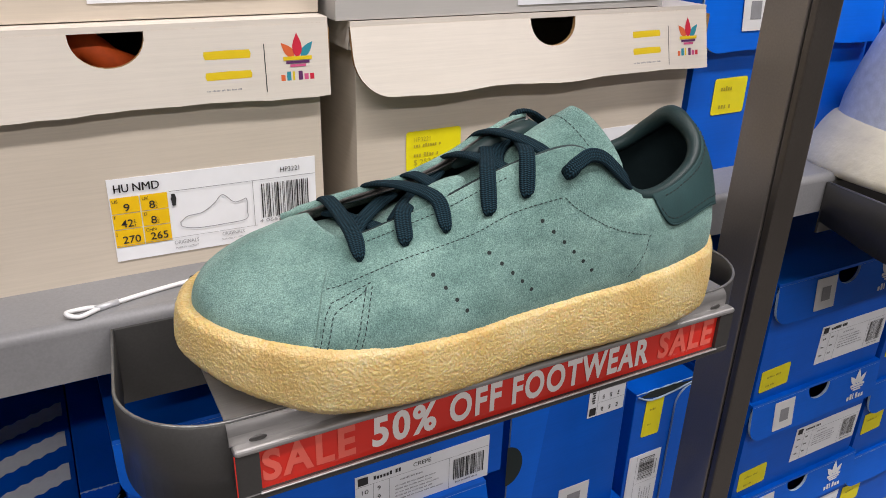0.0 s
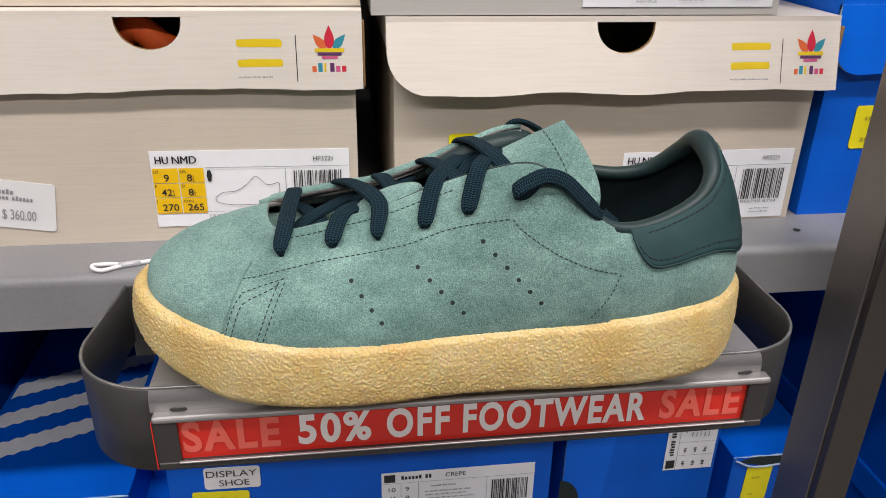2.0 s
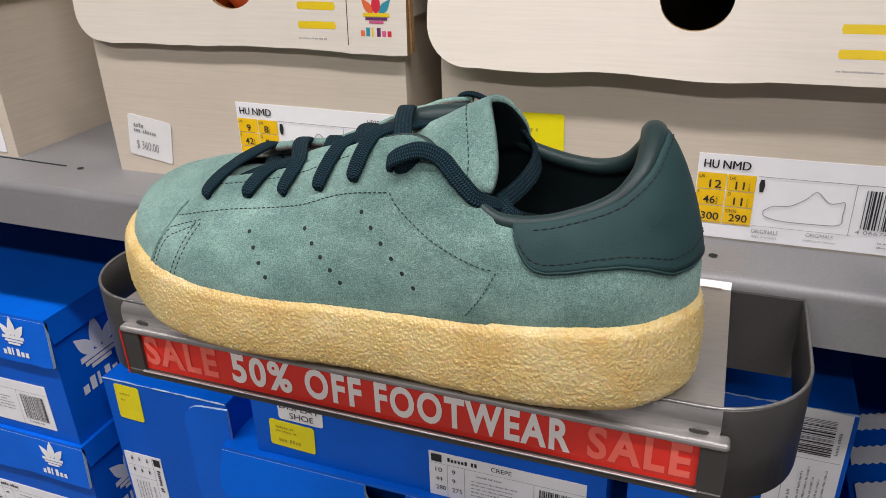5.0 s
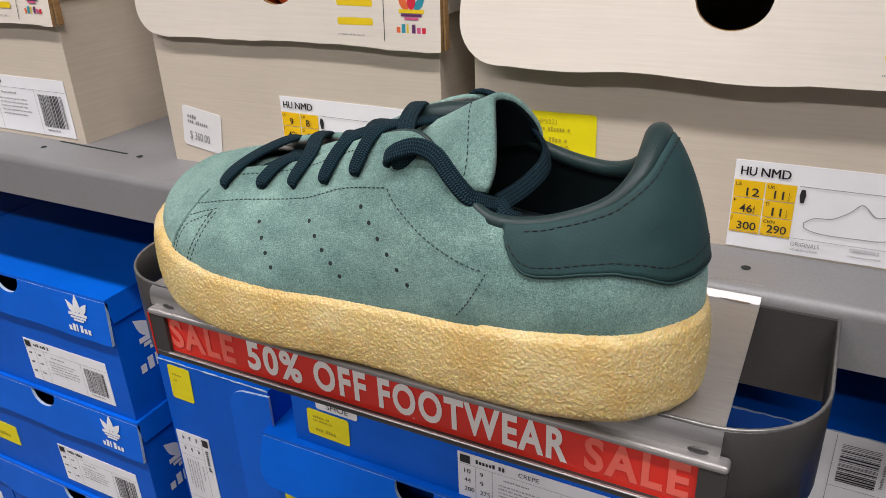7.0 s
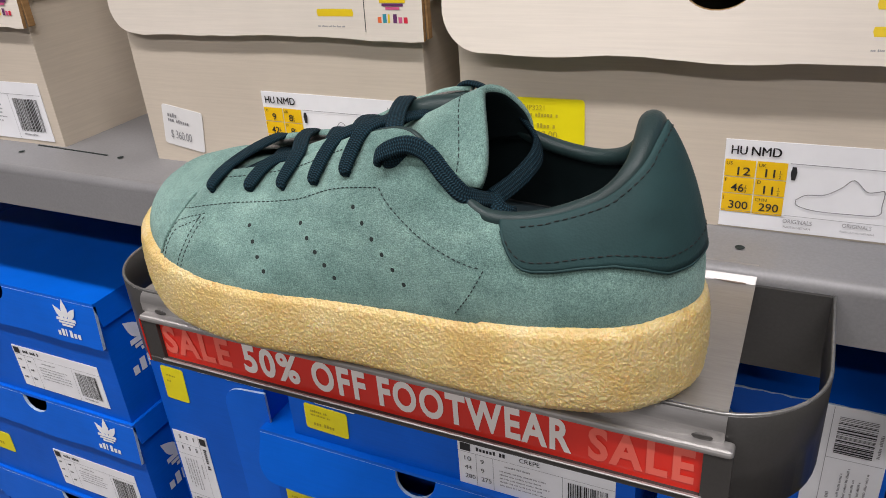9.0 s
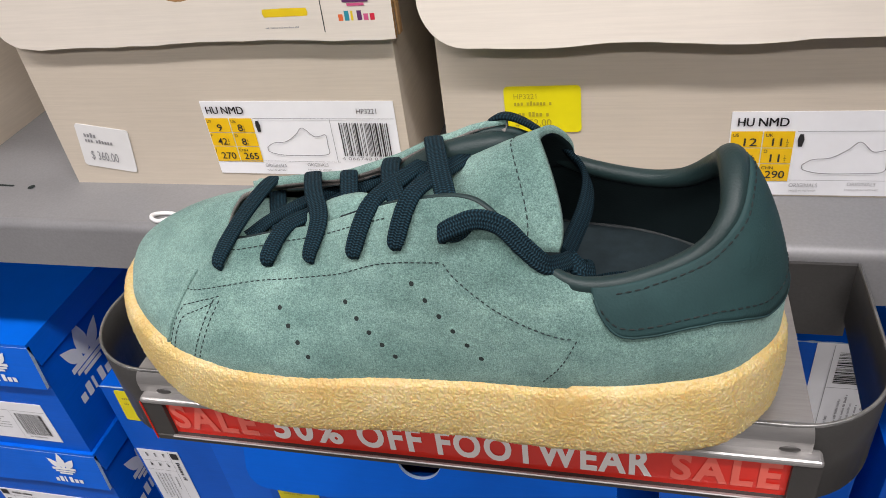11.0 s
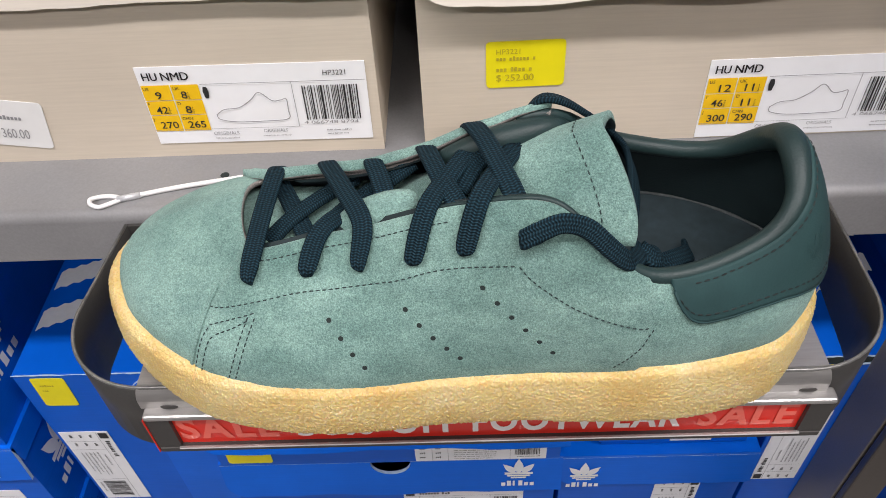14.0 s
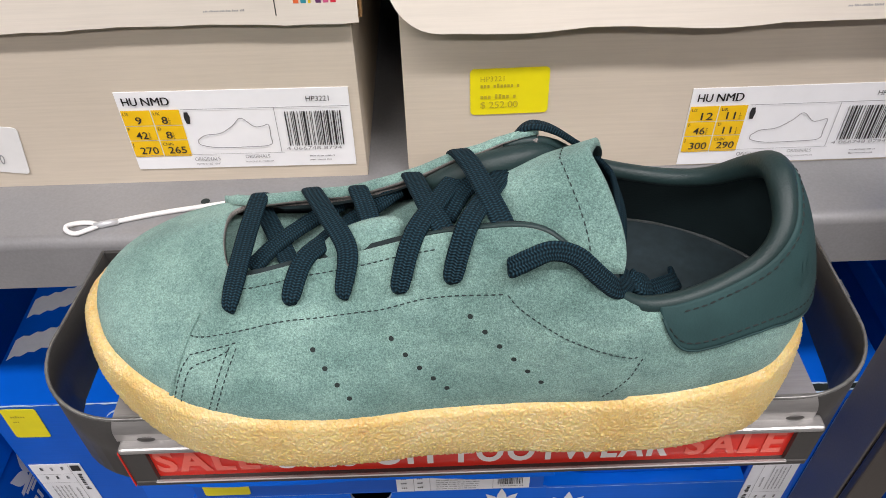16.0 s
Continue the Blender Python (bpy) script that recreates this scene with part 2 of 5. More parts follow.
WHITE_KNIT = plain("white_knit", (0.70, 0.73, 0.80), 0.8, var=0.1, scale=900, relief=0.0004)
CREAM = plain("cream_foam", (0.80, 0.74, 0.57), 0.6, var=0.06, scale=120, relief=0.001)
NAVY = plain("navy_print", (0.02, 0.05, 0.18), 0.6)
ORANGE = plain("orange_paper", (0.72, 0.10, 0.01), 0.7, var=0.15, scale=300)
WALL = plain("wall_paint", (0.36, 0.35, 0.34), 0.8, var=0.04, scale=8)
CEIL = plain("ceiling_paint", (0.72, 0.72, 0.71), 0.9, var=0.03, scale=8)
FLOOR = plain("floor_tile", (0.22, 0.21, 0.20), 0.4, var=0.1, scale=12)


# ---- mesh helpers ----
def link(name, bm, mats, parent=None, label="", smooth=False):
    me = bpy.data.meshes.new(name)
    bm.normal_update()
    bm.to_mesh(me)
    bm.free()
    for m in (mats if isinstance(mats, (list, tuple)) else [mats]):
        me.materials.append(m)
    if smooth:
        for p in me.polygons:
            p.use_smooth = True
    ob = new(name, me)
    if parent is not None:
        ob.parent = parent
    if label:
        ob["label"] = label
    return ob


def part(name, bm, material, parent, label="", smooth=False):
    return link(name, bm, material, parent, label, smooth)


def thing(name, label, category, m=None, group="", kind=""):
    ob = new(name)
    ob.empty_display_size = 0.02
    if m is not None:
        ob.matrix_world = m
    return tagged(ob, label, category, group, kind)


def block(bm, lo, hi, bev=0.0, seg=2, mat=0):
    (x0, y0, z0), (x1, y1, z1) = lo, hi
    r = bmesh.ops.create_cube(bm, size=1.0, matrix=Matrix.Translation(((x0 + x1) / 2, (y0 + y1) / 2, (z0 + z1) / 2)) @ Matrix.Diagonal((x1 - x0, y1 - y0, z1 - z0, 1)))
    vs = r["verts"]
    faces = list({f for v in vs for f in v.link_faces})
    for f in faces:
        f.material_index = mat
    if bev:
        es = list({e for v in vs for e in v.link_edges})
        out = bmesh.ops.bevel(bm, geom=es, offset=bev, segments=seg, affect="EDGES", profile=0.6)
        for f in out["faces"]:
            f.material_index = mat
    return bm


def boxmesh(lo, hi, bev=0.0, seg=2):
    return block(bmesh.new(), lo, hi, bev, seg)


def slab(bm, pts, depth, to3d, side=0, face=0):
    """A flat piece: the 2D outline pts, thickened by depth; to3d(a, b, d) gives the place."""
    front = [bm.verts.new(to3d(a, b, 0.0)) for a, b in pts]
    back = [bm.verts.new(to3d(a, b, depth)) for a, b in pts]
    f = bm.faces.new(front)
    f.material_index = face
    g = bm.faces.new(back[::-1])
    g.material_index = face
    n = len(pts)
    for i in range(n):
        h = bm.faces.new((front[i], back[i], back[(i + 1) % n], front[(i + 1) % n]))
        h.material_index = side
    bmesh.ops.recalc_face_normals(bm, faces=bm.faces[:])
    return bm


def quad(bm, a0, b0, a1, b1, to3d, d=0.0, mat=0):
    f = bm.faces.new([bm.verts.new(to3d(a, b, d)) for a, b in ((a0, b0), (a1, b0), (a1, b1), (a0, b1))])
    f.material_index = mat


def disc(bm, ca, cb, ra, rb, to3d, d=0.0, n=20, mat=0):
    f = bm.faces.new([bm.verts.new(to3d(ca + ra * math.cos(2 * math.pi * i / n), cb + rb * math.sin(2 * math.pi * i / n), d)) for i in range(n)])
    f.material_index = mat


def lettering(text, size, width=None, bold=0.0, shear=0.0, space=1.0):
    """Flat letters as 2D triangles from the built-in font, at the origin, optionally squeezed to a width."""
    cu = bpy.data.curves.new("lettering", "FONT")
    cu.body, cu.size, cu.offset, cu.shear, cu.resolution_u = text, size, bold, shear, 4
    cu.space_character = space
    ob = bpy.data.objects.new("lettering", cu)
    scene.collection.objects.link(ob)
    bpy.context.view_layer.update()
    me = bpy.data.meshes.new_from_object(ob.evaluated_get(bpy.context.evaluated_depsgraph_get()))
    bpy.data.objects.remove(ob)
    vs = [(v.co.x, v.co.y) for v in me.vertices]
    fs = [tuple(p.vertices) for p in me.polygons]
    bpy.data.meshes.remove(me)
    if vs and width:
        x0, x1 = min(v[0] for v in vs), max(v[0] for v in vs)
        k = width / (x1 - x0)
        vs = [((x - x0) * k, y) for x, y in vs]
    return vs, fs


def write(bm, text, a, b, size, to3d, d, width=None, bold=0.0, mat=0, height=None, space=1.0):
    vs, fs = lettering(text, size, width, bold, 0.0, space)
    if height and vs:
        lo, hi = min(v[1] for v in vs), max(v[1] for v in vs)
        vs = [(x, (y - lo) * height / (hi - lo)) for x, y in vs]
    made = [bm.verts.new(to3d(a + x, b + y, d)) for x, y in vs]
    for f in fs:
        try:
            bm.faces.new([made[i] for i in f]).material_index = mat
        except ValueError:
            pass


def leaf(bm, ca, cb, w, h, turn, to3d, d, mat):
    """A pointed leaf shape, its foot at (ca, cb)."""
    pts = []
    n = 9
    for s in (1, -1):
        for i in range(n + (1 if s == 1 else -1)):
            t = i / n if s == 1 else 1 - (i + 1) / n
            pts.append((s * w / 2 * math.sin(math.pi * t ** 0.8) * (1 - 0.25 * t), h * t))
    c, s_ = math.cos(turn), math.sin(turn)
    f = bm.faces.new([bm.verts.new(to3d(ca + x * c - y * s_, cb + x * s_ + y * c, d)) for x, y in pts])
    f.material_index = mat


def emblem(parent, a, b, w, to3d, d, mats, bars=True, label="printed three-leaf emblem"):
    """Three leaves over stripes, and blocks of the word's size below, as plain shapes. (a, b): foot middle."""
    bm = bmesh.new()
    k = len(mats)
    leaf(bm, a - w * 0.10, b + w * 0.42, w * 0.26, w * 0.52, 0.72, to3d, d, 1 % k)
    leaf(bm, a + w * 0.10, b + w * 0.42, w * 0.26, w * 0.52, -0.72, to3d, d, 2 % k)
    leaf(bm, a, b + w * 0.40, w * 0.30, w * 0.66, 0, to3d, d + 0.00012 * (1 if d > 0 else -1), 0)
    for i, (lo, hi, half) in enumerate(((0.34, 0.44, 0.40), (0.25, 0.32, 0.33), (0.16, 0.23, 0.22))):
        quad(bm, a - w * half, b + w * lo, a + w * half, b + w * hi, to3d, d + 0.0002 * (1 if d > 0 else -1), (3 + i) % k)
    if bars:
        cw = w * 0.98 / 6
        for i, hgt in enumerate((0.16, 0.24, 0.24, 0.24, 0.16, 0.16)):
            quad(bm, a - w * 0.49 + i * cw, b - w * 0.20, a - w * 0.49 + i * cw + cw * (0.72 if i != 2 else 0.35), b - w * 0.20 + w * hgt, to3d, d, (1 + i) % k)
    return part("emblem", bm, mats, parent, label)


def barcode(parent, a0, b0, a1, b1, to3d, d, seed, across=False):
    bm = bmesh.new()
    rnd = random.Random(seed)
    p, end = (a0, a1) if not across else (b0, b1)
    unit = abs(end - p) / 62
    while p < end - unit:
        w = unit * rnd.choice((0.8, 0.8, 1.5, 2.2))
        if across:
            quad(bm, a0, p, a1, p + w, to3d, d)
        else:
            quad(bm, p, b0, p + w, b1, to3d, d)
        p += w + unit * rnd.choice((0.9, 0.9, 1.6, 2.4))
    return part("barcode", bm, INK, parent)


def ribbon(path, width, thick, normals, round_end=False):
    """A flat strap swept along path (Vectors), its flat face along normals; with uv across and along."""
    bm = bmesh.new()
    uv = bm.loops.layers.uv.new("UVMap")
    prof = []
    n = 14
    for i in range(n):
        t = 2 * math.pi * i / n
        c, s = math.cos(t), math.sin(t)
        prof.append((math.copysign(abs(c) ** 0.55, c) * width / 2, math.copysign(abs(s) ** 0.7, s) * thick / 2))
    rings, run, acc = [], [], 0.0
    for i, p in enumerate(path):
        tan = (path[min(i + 1, len(path) - 1)] - path[max(i - 1, 0)]).normalized()
        nn = normals[i] - tan * normals[i].dot(tan)
        nn.normalize()
        side = tan.cross(nn)
        q = i / (len(path) - 1)
        taper = 1.0 - 0.68 * min(1.0, max(0.0, (q - 0.52) / 0.29)) ** 1.8 if round_end else 1.0
        rings.append([bm.verts.new(p + side * a * taper + nn * b) for a, b in prof])
        if i:
            acc += (p - path[i - 1]).length
        run.append(acc)
    for i in range(len(rings) - 1):
        for j in range(n):
            k = (j + 1) % n
            f = bm.faces.new((rings[i][j], rings[i][k], rings[i + 1][k], rings[i + 1][j]))
            f.smooth = True
            for l, (jj, ii) in zip(f.loops, ((j, i), (k, i), (k, i + 1), (j, i + 1))):
                l[uv].uv = (prof[jj][0] / width + 0.5, run[ii])
    bm.faces.new(rings[0][::-1])
    bm.faces.new(rings[-1])
    bmesh.ops.recalc_face_normals(bm, faces=bm.faces[:])
    return bm


def spline(pts, n):
    """Points of a smooth line through pts."""
    P = [Vector(p) for p in pts]
    P = [P[0] * 2 - P[1]] + P + [P[-1] * 2 - P[-2]]
    out = []
    m = len(P) - 3
    for i in range(n + 1):
        t = i / n * m
        k = min(int(t), m - 1)
        t -= k
        a, b, c, d = P[k:k + 4]
        out.append(0.5 * (2 * b + (c - a) * t + (2 * a - 5 * b + 4 * c - d) * t * t + (3 * b - a - 3 * c + d) * t ** 3))
    return out


def tube(path, radius, n=10):
    bm = bmesh.new()
    rings = []
    up = Vector((0, 0, 1))
    for i, p in enumerate(path):
        tan = (path[min(i + 1, len(path) - 1)] - path[max(i - 1, 0)]).normalized()
        s = tan.cross(up if abs(tan.z) < 0.95 else Vector((1, 0, 0))).normalized()
        u = s.cross(tan)
        r = radius(i / (len(path) - 1)) if callable(radius) else radius
        rings.append([bm.verts.new(p + (s * math.cos(2 * math.pi * j / n) + u * math.sin(2 * math.pi * j / n)) * r) for j in range(n)])
    for a, b in zip(rings, rings[1:]):
        for j in range(n):
            bm.faces.new((a[j], a[(j + 1) % n], b[(j + 1) % n], b[j])).smooth = True
    bm.faces.new(rings[0][::-1])
    bm.faces.new(rings[-1])
    bmesh.ops.recalc_face_normals(bm, faces=bm.faces[:])
    return bm


# ---- the shop round the shelf ----
def structure(name, bm, mat, label, category):
    return tagged(link(name, bm, mat), label, category, kind="structure")


# room shell out of view, added to close the space and bounce lamp light
structure("floor", boxmesh((-5, -5, -0.1), (5, 4, 0)), FLOOR, "grey floor, unseen, added to close the room", "floor")
structure("ceiling", boxmesh((-5, -5, 3.0), (5, 4, 3.1)), CEIL, "plain off-white ceiling, unseen, added to close the room", "ceiling")
structure("wall_north", boxmesh((-5, 4.0, 0), (5, 4.1, 3.0)), WALL, "plain wall, unseen, added to close the room", "wall")
structure("wall_south", boxmesh((-5, -5.1, 0), (5, -5.0, 3.0)), WALL, "plain wall, unseen, added to close the room", "wall")
structure("wall_east", boxmesh((5.0, -5, 0), (5.1, 4, 3.0)), WALL, "plain wall, unseen, added to close the room", "wall")
structure("wall_west", boxmesh((-5.1, -5, 0), (-5.0, 4, 3.0)), WALL, "plain wall, unseen, added to close the room", "wall")

SHELF_TOP, FRONT = 1.0205, 0.157
LOW_TOP = 0.499


def shelf_board(x0, x1, top, name, label):
    """A folded steel shelf: flat deck, rounded front edge, front lip."""
    root = thing(name, label, "shelf")
    bm = bmesh.new()
    prof = [(0.54, top), (0.125, top)]
    r = 0.0055
    for i in range(7):
        a = math.pi / 2 + i * math.pi / 12
        prof.append((0.1165 + r * math.cos(a), top - r + r * math.sin(a)))
    prof += [(0.1108, top - 0.0325), (0.1128, top - 0.0335), (0.1245, top - 0.0335), (0.1245, top - 0.0315), (0.1135, top - 0.0315), (0.1135, top - 0.012)]
    prof += [(0.1235, top - 0.003), (0.54, top - 0.003)]
    a = [bm.verts.new((x0, y, z)) for y, z in prof]
    b = [bm.verts.new((x1, y, z)) for y, z in prof]
    for i in range(len(prof)):
        j = (i + 1) % len(prof)
        bm.faces.new((a[i], a[j], b[j], b[i])).smooth = 2 <= i < 8
    bm.faces.new(a[::-1])
    bm.faces.new(b)
    bmesh.ops.recalc_face_normals(bm, faces=bm.faces[:])
    part("deck", bm, SHELF, root)
    return root


upper_shelf = shelf_board(-0.9, 1.6, SHELF_TOP, "metal_shelf", "grey painted steel shelf with rounded front lip carrying shoe boxes")
lower_shelf = shelf_board(-0.9, 1.6, LOW_TOP, "metal_shelf", "grey painted steel shelf under the blue shoe boxes")
for x, y in ((-0.268, 0.1385), (0.003, 0.1385), (0.271, 0.1335), (0.3735, 0.1345), (-0.172, 0.1495)):
    bm = bmesh.new()
    bmesh.ops.create_circle(bm, cap_ends=True, segments=18, radius=0.0024, matrix=pose(x, y, SHELF_TOP + 0.0005))
    part("punched_hole", bm, HOLE_SHADE, upper_shelf)
bm = bmesh.new()
slab(bm, [(-0.268, 0.1535), (-0.187, 0.1500), (-0.1868, 0.1515), (-0.268, 0.1550)], -0.0003, lambda a, b, d: (a, b, SHELF_TOP + 0.0005 + d))
part("slot", bm, HOLE_SHADE, upper_shelf)
structure("back_panel", boxmesh((-0.9, 0.545, 0.1), (1.6, 0.56, 1.9)), SHELF, "grey steel back panel behind the shelves", "panel")


post = thing("upright_post", "dark brown-grey steel upright post in front of the shelves", "post")
part("column", boxmesh((0.3757, 0.0628, 0.0), (0.3975, 0.0965, 2.4), 0.0016, 3), POST, post)
# dark-coloured filler stands for the shade in the joint
part("shadow_gap", boxmesh((0.3775, 0.0604, 0.0), (0.3960, 0.0630, 2.4)), DARK, post, "dark filler for the shade in the joint between column and cover")
part("cover_strip", boxmesh((0.3752, 0.0550, 0.0), (0.3980, 0.0606, 2.4), 0.0012, 2), COVER, post, "dark brown front cover strip")


# ---- shoe boxes ----
def front(a, b, d):
    return (a, -d, b)


def text_bars(bm, a, b, w, rows, pitch, h, to3d, d, seed, mat=0):
    """Lines of unreadable print: short plain bars, grouped like words."""
    rnd = random.Random(seed)
    for i in range(rows):
        p = a
        end = a + w * rnd.uniform(0.75, 1.0)
        word = rnd.randint(3, 7)
        while p < end - h * 0.6:
            quad(bm, p, b - i * pitch, p + h * 0.48, b - i * pitch + h * rnd.choice((0.75, 0.75, 1.0)), to3d, d, mat)
            word -= 1
            p += h * 0.72 if word else h * 1.3
            word = word or rnd.randint(3, 7)


def product_label(box, a, b, w, h, us, uk, eu, jp, cn, seed, tilt=0.0):
    """White size label with amber size cells, a line drawing of a shoe and a barcode."""
    c, s = math.cos(tilt), math.sin(tilt)

    def at(x, y, d):
        return front(a + x * c - y * s, b + x * s + y * c, d)

    bm = bmesh.new()
    slab(bm, [(0, 0), (w, 0), (w, h), (0, h)], 0.0004, lambda x, y, d: at(x, y, 0.0003 + d))
    lab = part("size_label", bm, PAPER, box, "white paper size label with amber size cells")
    k, d = w / 0.116, 0.0011
    rows = [(0.0000, 0.0095), (0.0100, 0.0190), (0.0195, 0.0300)]
    top = h - 0.0105 * k
    for r0, r1 in rows:
        for c0, c1 in ((0.0006, 0.0152), (0.0158, 0.0300)):
            bm = bmesh.new()
            quad(bm, c0 * k, top - r1 * k * 0.96, c1 * k, top - r0 * k * 0.96, at, d)
            part("size_cell", bm, AMBER, lab, "amber printed cell")
    bm = bmesh.new()
    d2 = 0.0014
    for shift in (0.0, 0.00022):
        write(bm, "HU", 0.003 * k + shift, h - 0.0076 * k, 0.0074 * k, at, d2, width=0.0074 * k, height=0.0046 * k)
        write(bm, "NMD", 0.0126 * k + shift, h - 0.0076 * k, 0.0074 * k, at, d2, width=0.0137 * k, height=0.0046 * k)
    write(bm, "HP3221", 0.0945 * k, h - 0.0072 * k, 0.005 * k, at, d2, width=0.0115 * k, height=0.0030 * k)
    cells = ((us, 0.0068, 0.0085, "US", 0.0012), (uk, 0.0200, 0.0085, "UK", 0.0166), (eu, 0.0045, 0.0180, "F", 0.0012), (uk, 0.0200, 0.0180, "D", 0.0166), (jp, 0.0042, 0.0280, "J", 0.0012), (cn, 0.0188, 0.0280, "CHN", 0.0166))
    for txt, x, y, small, sx in cells:
        whole, half = (txt[:-1], txt[-1]) if txt[-1] in "ht" else (txt, "")
        write(bm, whole, x * k, top - y * k * 0.96, 0.006 * k, at, d2, width=0.0031 * k * len(whole) if whole not in ("1", "11") else 0.0023 * k * len(whole), height=0.0044 * k, bold=0.00005)
        if half:
            write(bm, "1" if half == "h" else "2", (x + 0.0032 * len(whole)) * k, top - (y - 0.0026) * k * 0.96, 0.0022 * k, at, d2)
            write(bm, "2" if half == "h" else "3", (x + 0.0032 * len(whole)) * k, top - (y + 0.0002) * k * 0.96, 0.0022 * k, at, d2)
            quad(bm, (x + 0.0032 * len(whole)) * k, top - (y - 0.0020) * k * 0.96, (x + 0.0032 * len(whole) + 0.0014) * k, top - (y - 0.0022) * k * 0.96, at, d2)
        write(bm, small, sx * k, top - (y - 0.0055) * k * 0.96, 0.0026 * k, at, d2)
    # plain mark beside the cells
    slabpts = [(0.0322, 0.0), (0.0340, 0.0), (0.0346, 0.0040), (0.0340, 0.0070), (0.0322, 0.0070), (0.0316, 0.0040)]
    bm.faces.new([bm.verts.new(at(x * k, top - 0.0085 * k + y * k, d2)) for x, y in slabpts])
    part("lettering", bm, INK, lab, "black lettering")
    bm = bmesh.new()
    quad(bm, 0.0310 * k, top, w - 0.0005, top + 0.0003 * k, at, d2)
    quad(bm, 0.0775 * k, 0.0095 * k, 0.0778 * k, top, at, d2)
    quad(bm, 0.0005, 0.0093 * k, 0.079 * k, 0.0095 * k, at, d2)
    write(bm, "ORIGINALS", 0.031 * k, 0.0052 * k, 0.003 * k, at, d2, width=0.0135 * k, height=0.0023 * k)
    write(bm, "ORIGINALS", 0.058 * k, 0.0062 * k, 0.003 * k, at, d2, width=0.0130 * k, height=0.0021 * k)
    write(bm, "MADE IN VIETNAM", 0.0315 * k, 0.0025 * k, 0.002 * k, at, d2, width=0.0125 * k, height=0.0012 * k)
    write(bm, "FABRIQUE AU VIETNAM", 0.0575 * k, 0.0032 * k, 0.002 * k, at, d2, width=0.0150 * k, height=0.0012 * k)
    text_bars(bm, 0.092 * k, 0.0062 * k, 0.015 * k, 2, 0.0024 * k, 0.0009 * k, at, d2, seed)
    write(bm, "4 066748 8794", 0.0805 * k, 0.0108 * k, 0.0026 * k, at, d2, width=0.029 * k, height=0.0020 * k)
    part("fine_print", bm, GREY_INK, lab, "grey fine print")
    # line drawing of a low shoe
    bm = bmesh.new()
    out = spline([(0.0355, 0.0185, 0), (0.0365, 0.0155, 0), (0.045, 0.0135, 0), (0.060, 0.0135, 0), (0.0725, 0.0145, 0), (0.0735, 0.0200, 0), (0.0735, 0.0270, 0), (0.0705, 0.0265, 0), (0.066, 0.0262, 0), (0.060, 0.0315, 0), (0.055, 0.0270, 0), (0.048, 0.0225, 0), (0.040, 0.0215, 0), (0.0355, 0.0185, 0)], 70)
    for p, q in zip(out, out[1:]):
        t = (q - p).normalized() * 0.00022
        bm.faces.new([bm.verts.new(at(v.x * k, v.y * k, d2)) for v in (p + Vector((-t.y, t.x, 0)), p - Vector((-t.y, t.x, 0)), q - Vector((-t.y, t.x, 0)), q + Vector((-t.y, t.x, 0)))])
    part("shoe_drawing", bm, GREY_INK, lab, "grey line drawing of a low shoe")
    barcode(lab, 0.0825 * k, 0.0135 * k, 0.1115 * k, h - 0.0130 * k, at, d2, seed)
    return lab


def price_sticker(box, a, b, w, h, tilt, mat, lines, ink, name="price_sticker", label="yellow price sticker"):
    """lines: (text or None for unreadable, x, y, height, width) as fractions of the sticker."""
    c, s = math.cos(tilt), math.sin(tilt)

    def at(x, y, d):
        return front(a + x * c - y * s, b + x * s + y * c, d)

    bm = bmesh.new()
    r = 0.0022
    pts = []
    for cx, cy, a0 in ((w - r, h - r, 0), (r, h - r, 90), (r, r, 180), (w - r, r, 270)):
        pts += [(cx + r * math.cos(math.radians(a0 + t)), cy + r * math.sin(math.radians(a0 + t))) for t in (0, 30, 60, 90)]
    slab(bm, pts, 0.0004, lambda x, y, d: at(x, y, 0.0003 + d))
    st = part(name, bm, mat, box, label)
    bm = bmesh.new()
    for i, (txt, x, y, hh, ww) in enumerate(lines):
        if txt:
            write(bm, txt, x * w, y * h, hh * h, at, 0.0011, width=ww * w, height=hh * h)
        else:
            text_bars(bm, x * w, y * h, ww * w, 1, 0.001, hh * h, at, 0.0011, i)
    part("lettering", bm, ink, st)
    return st


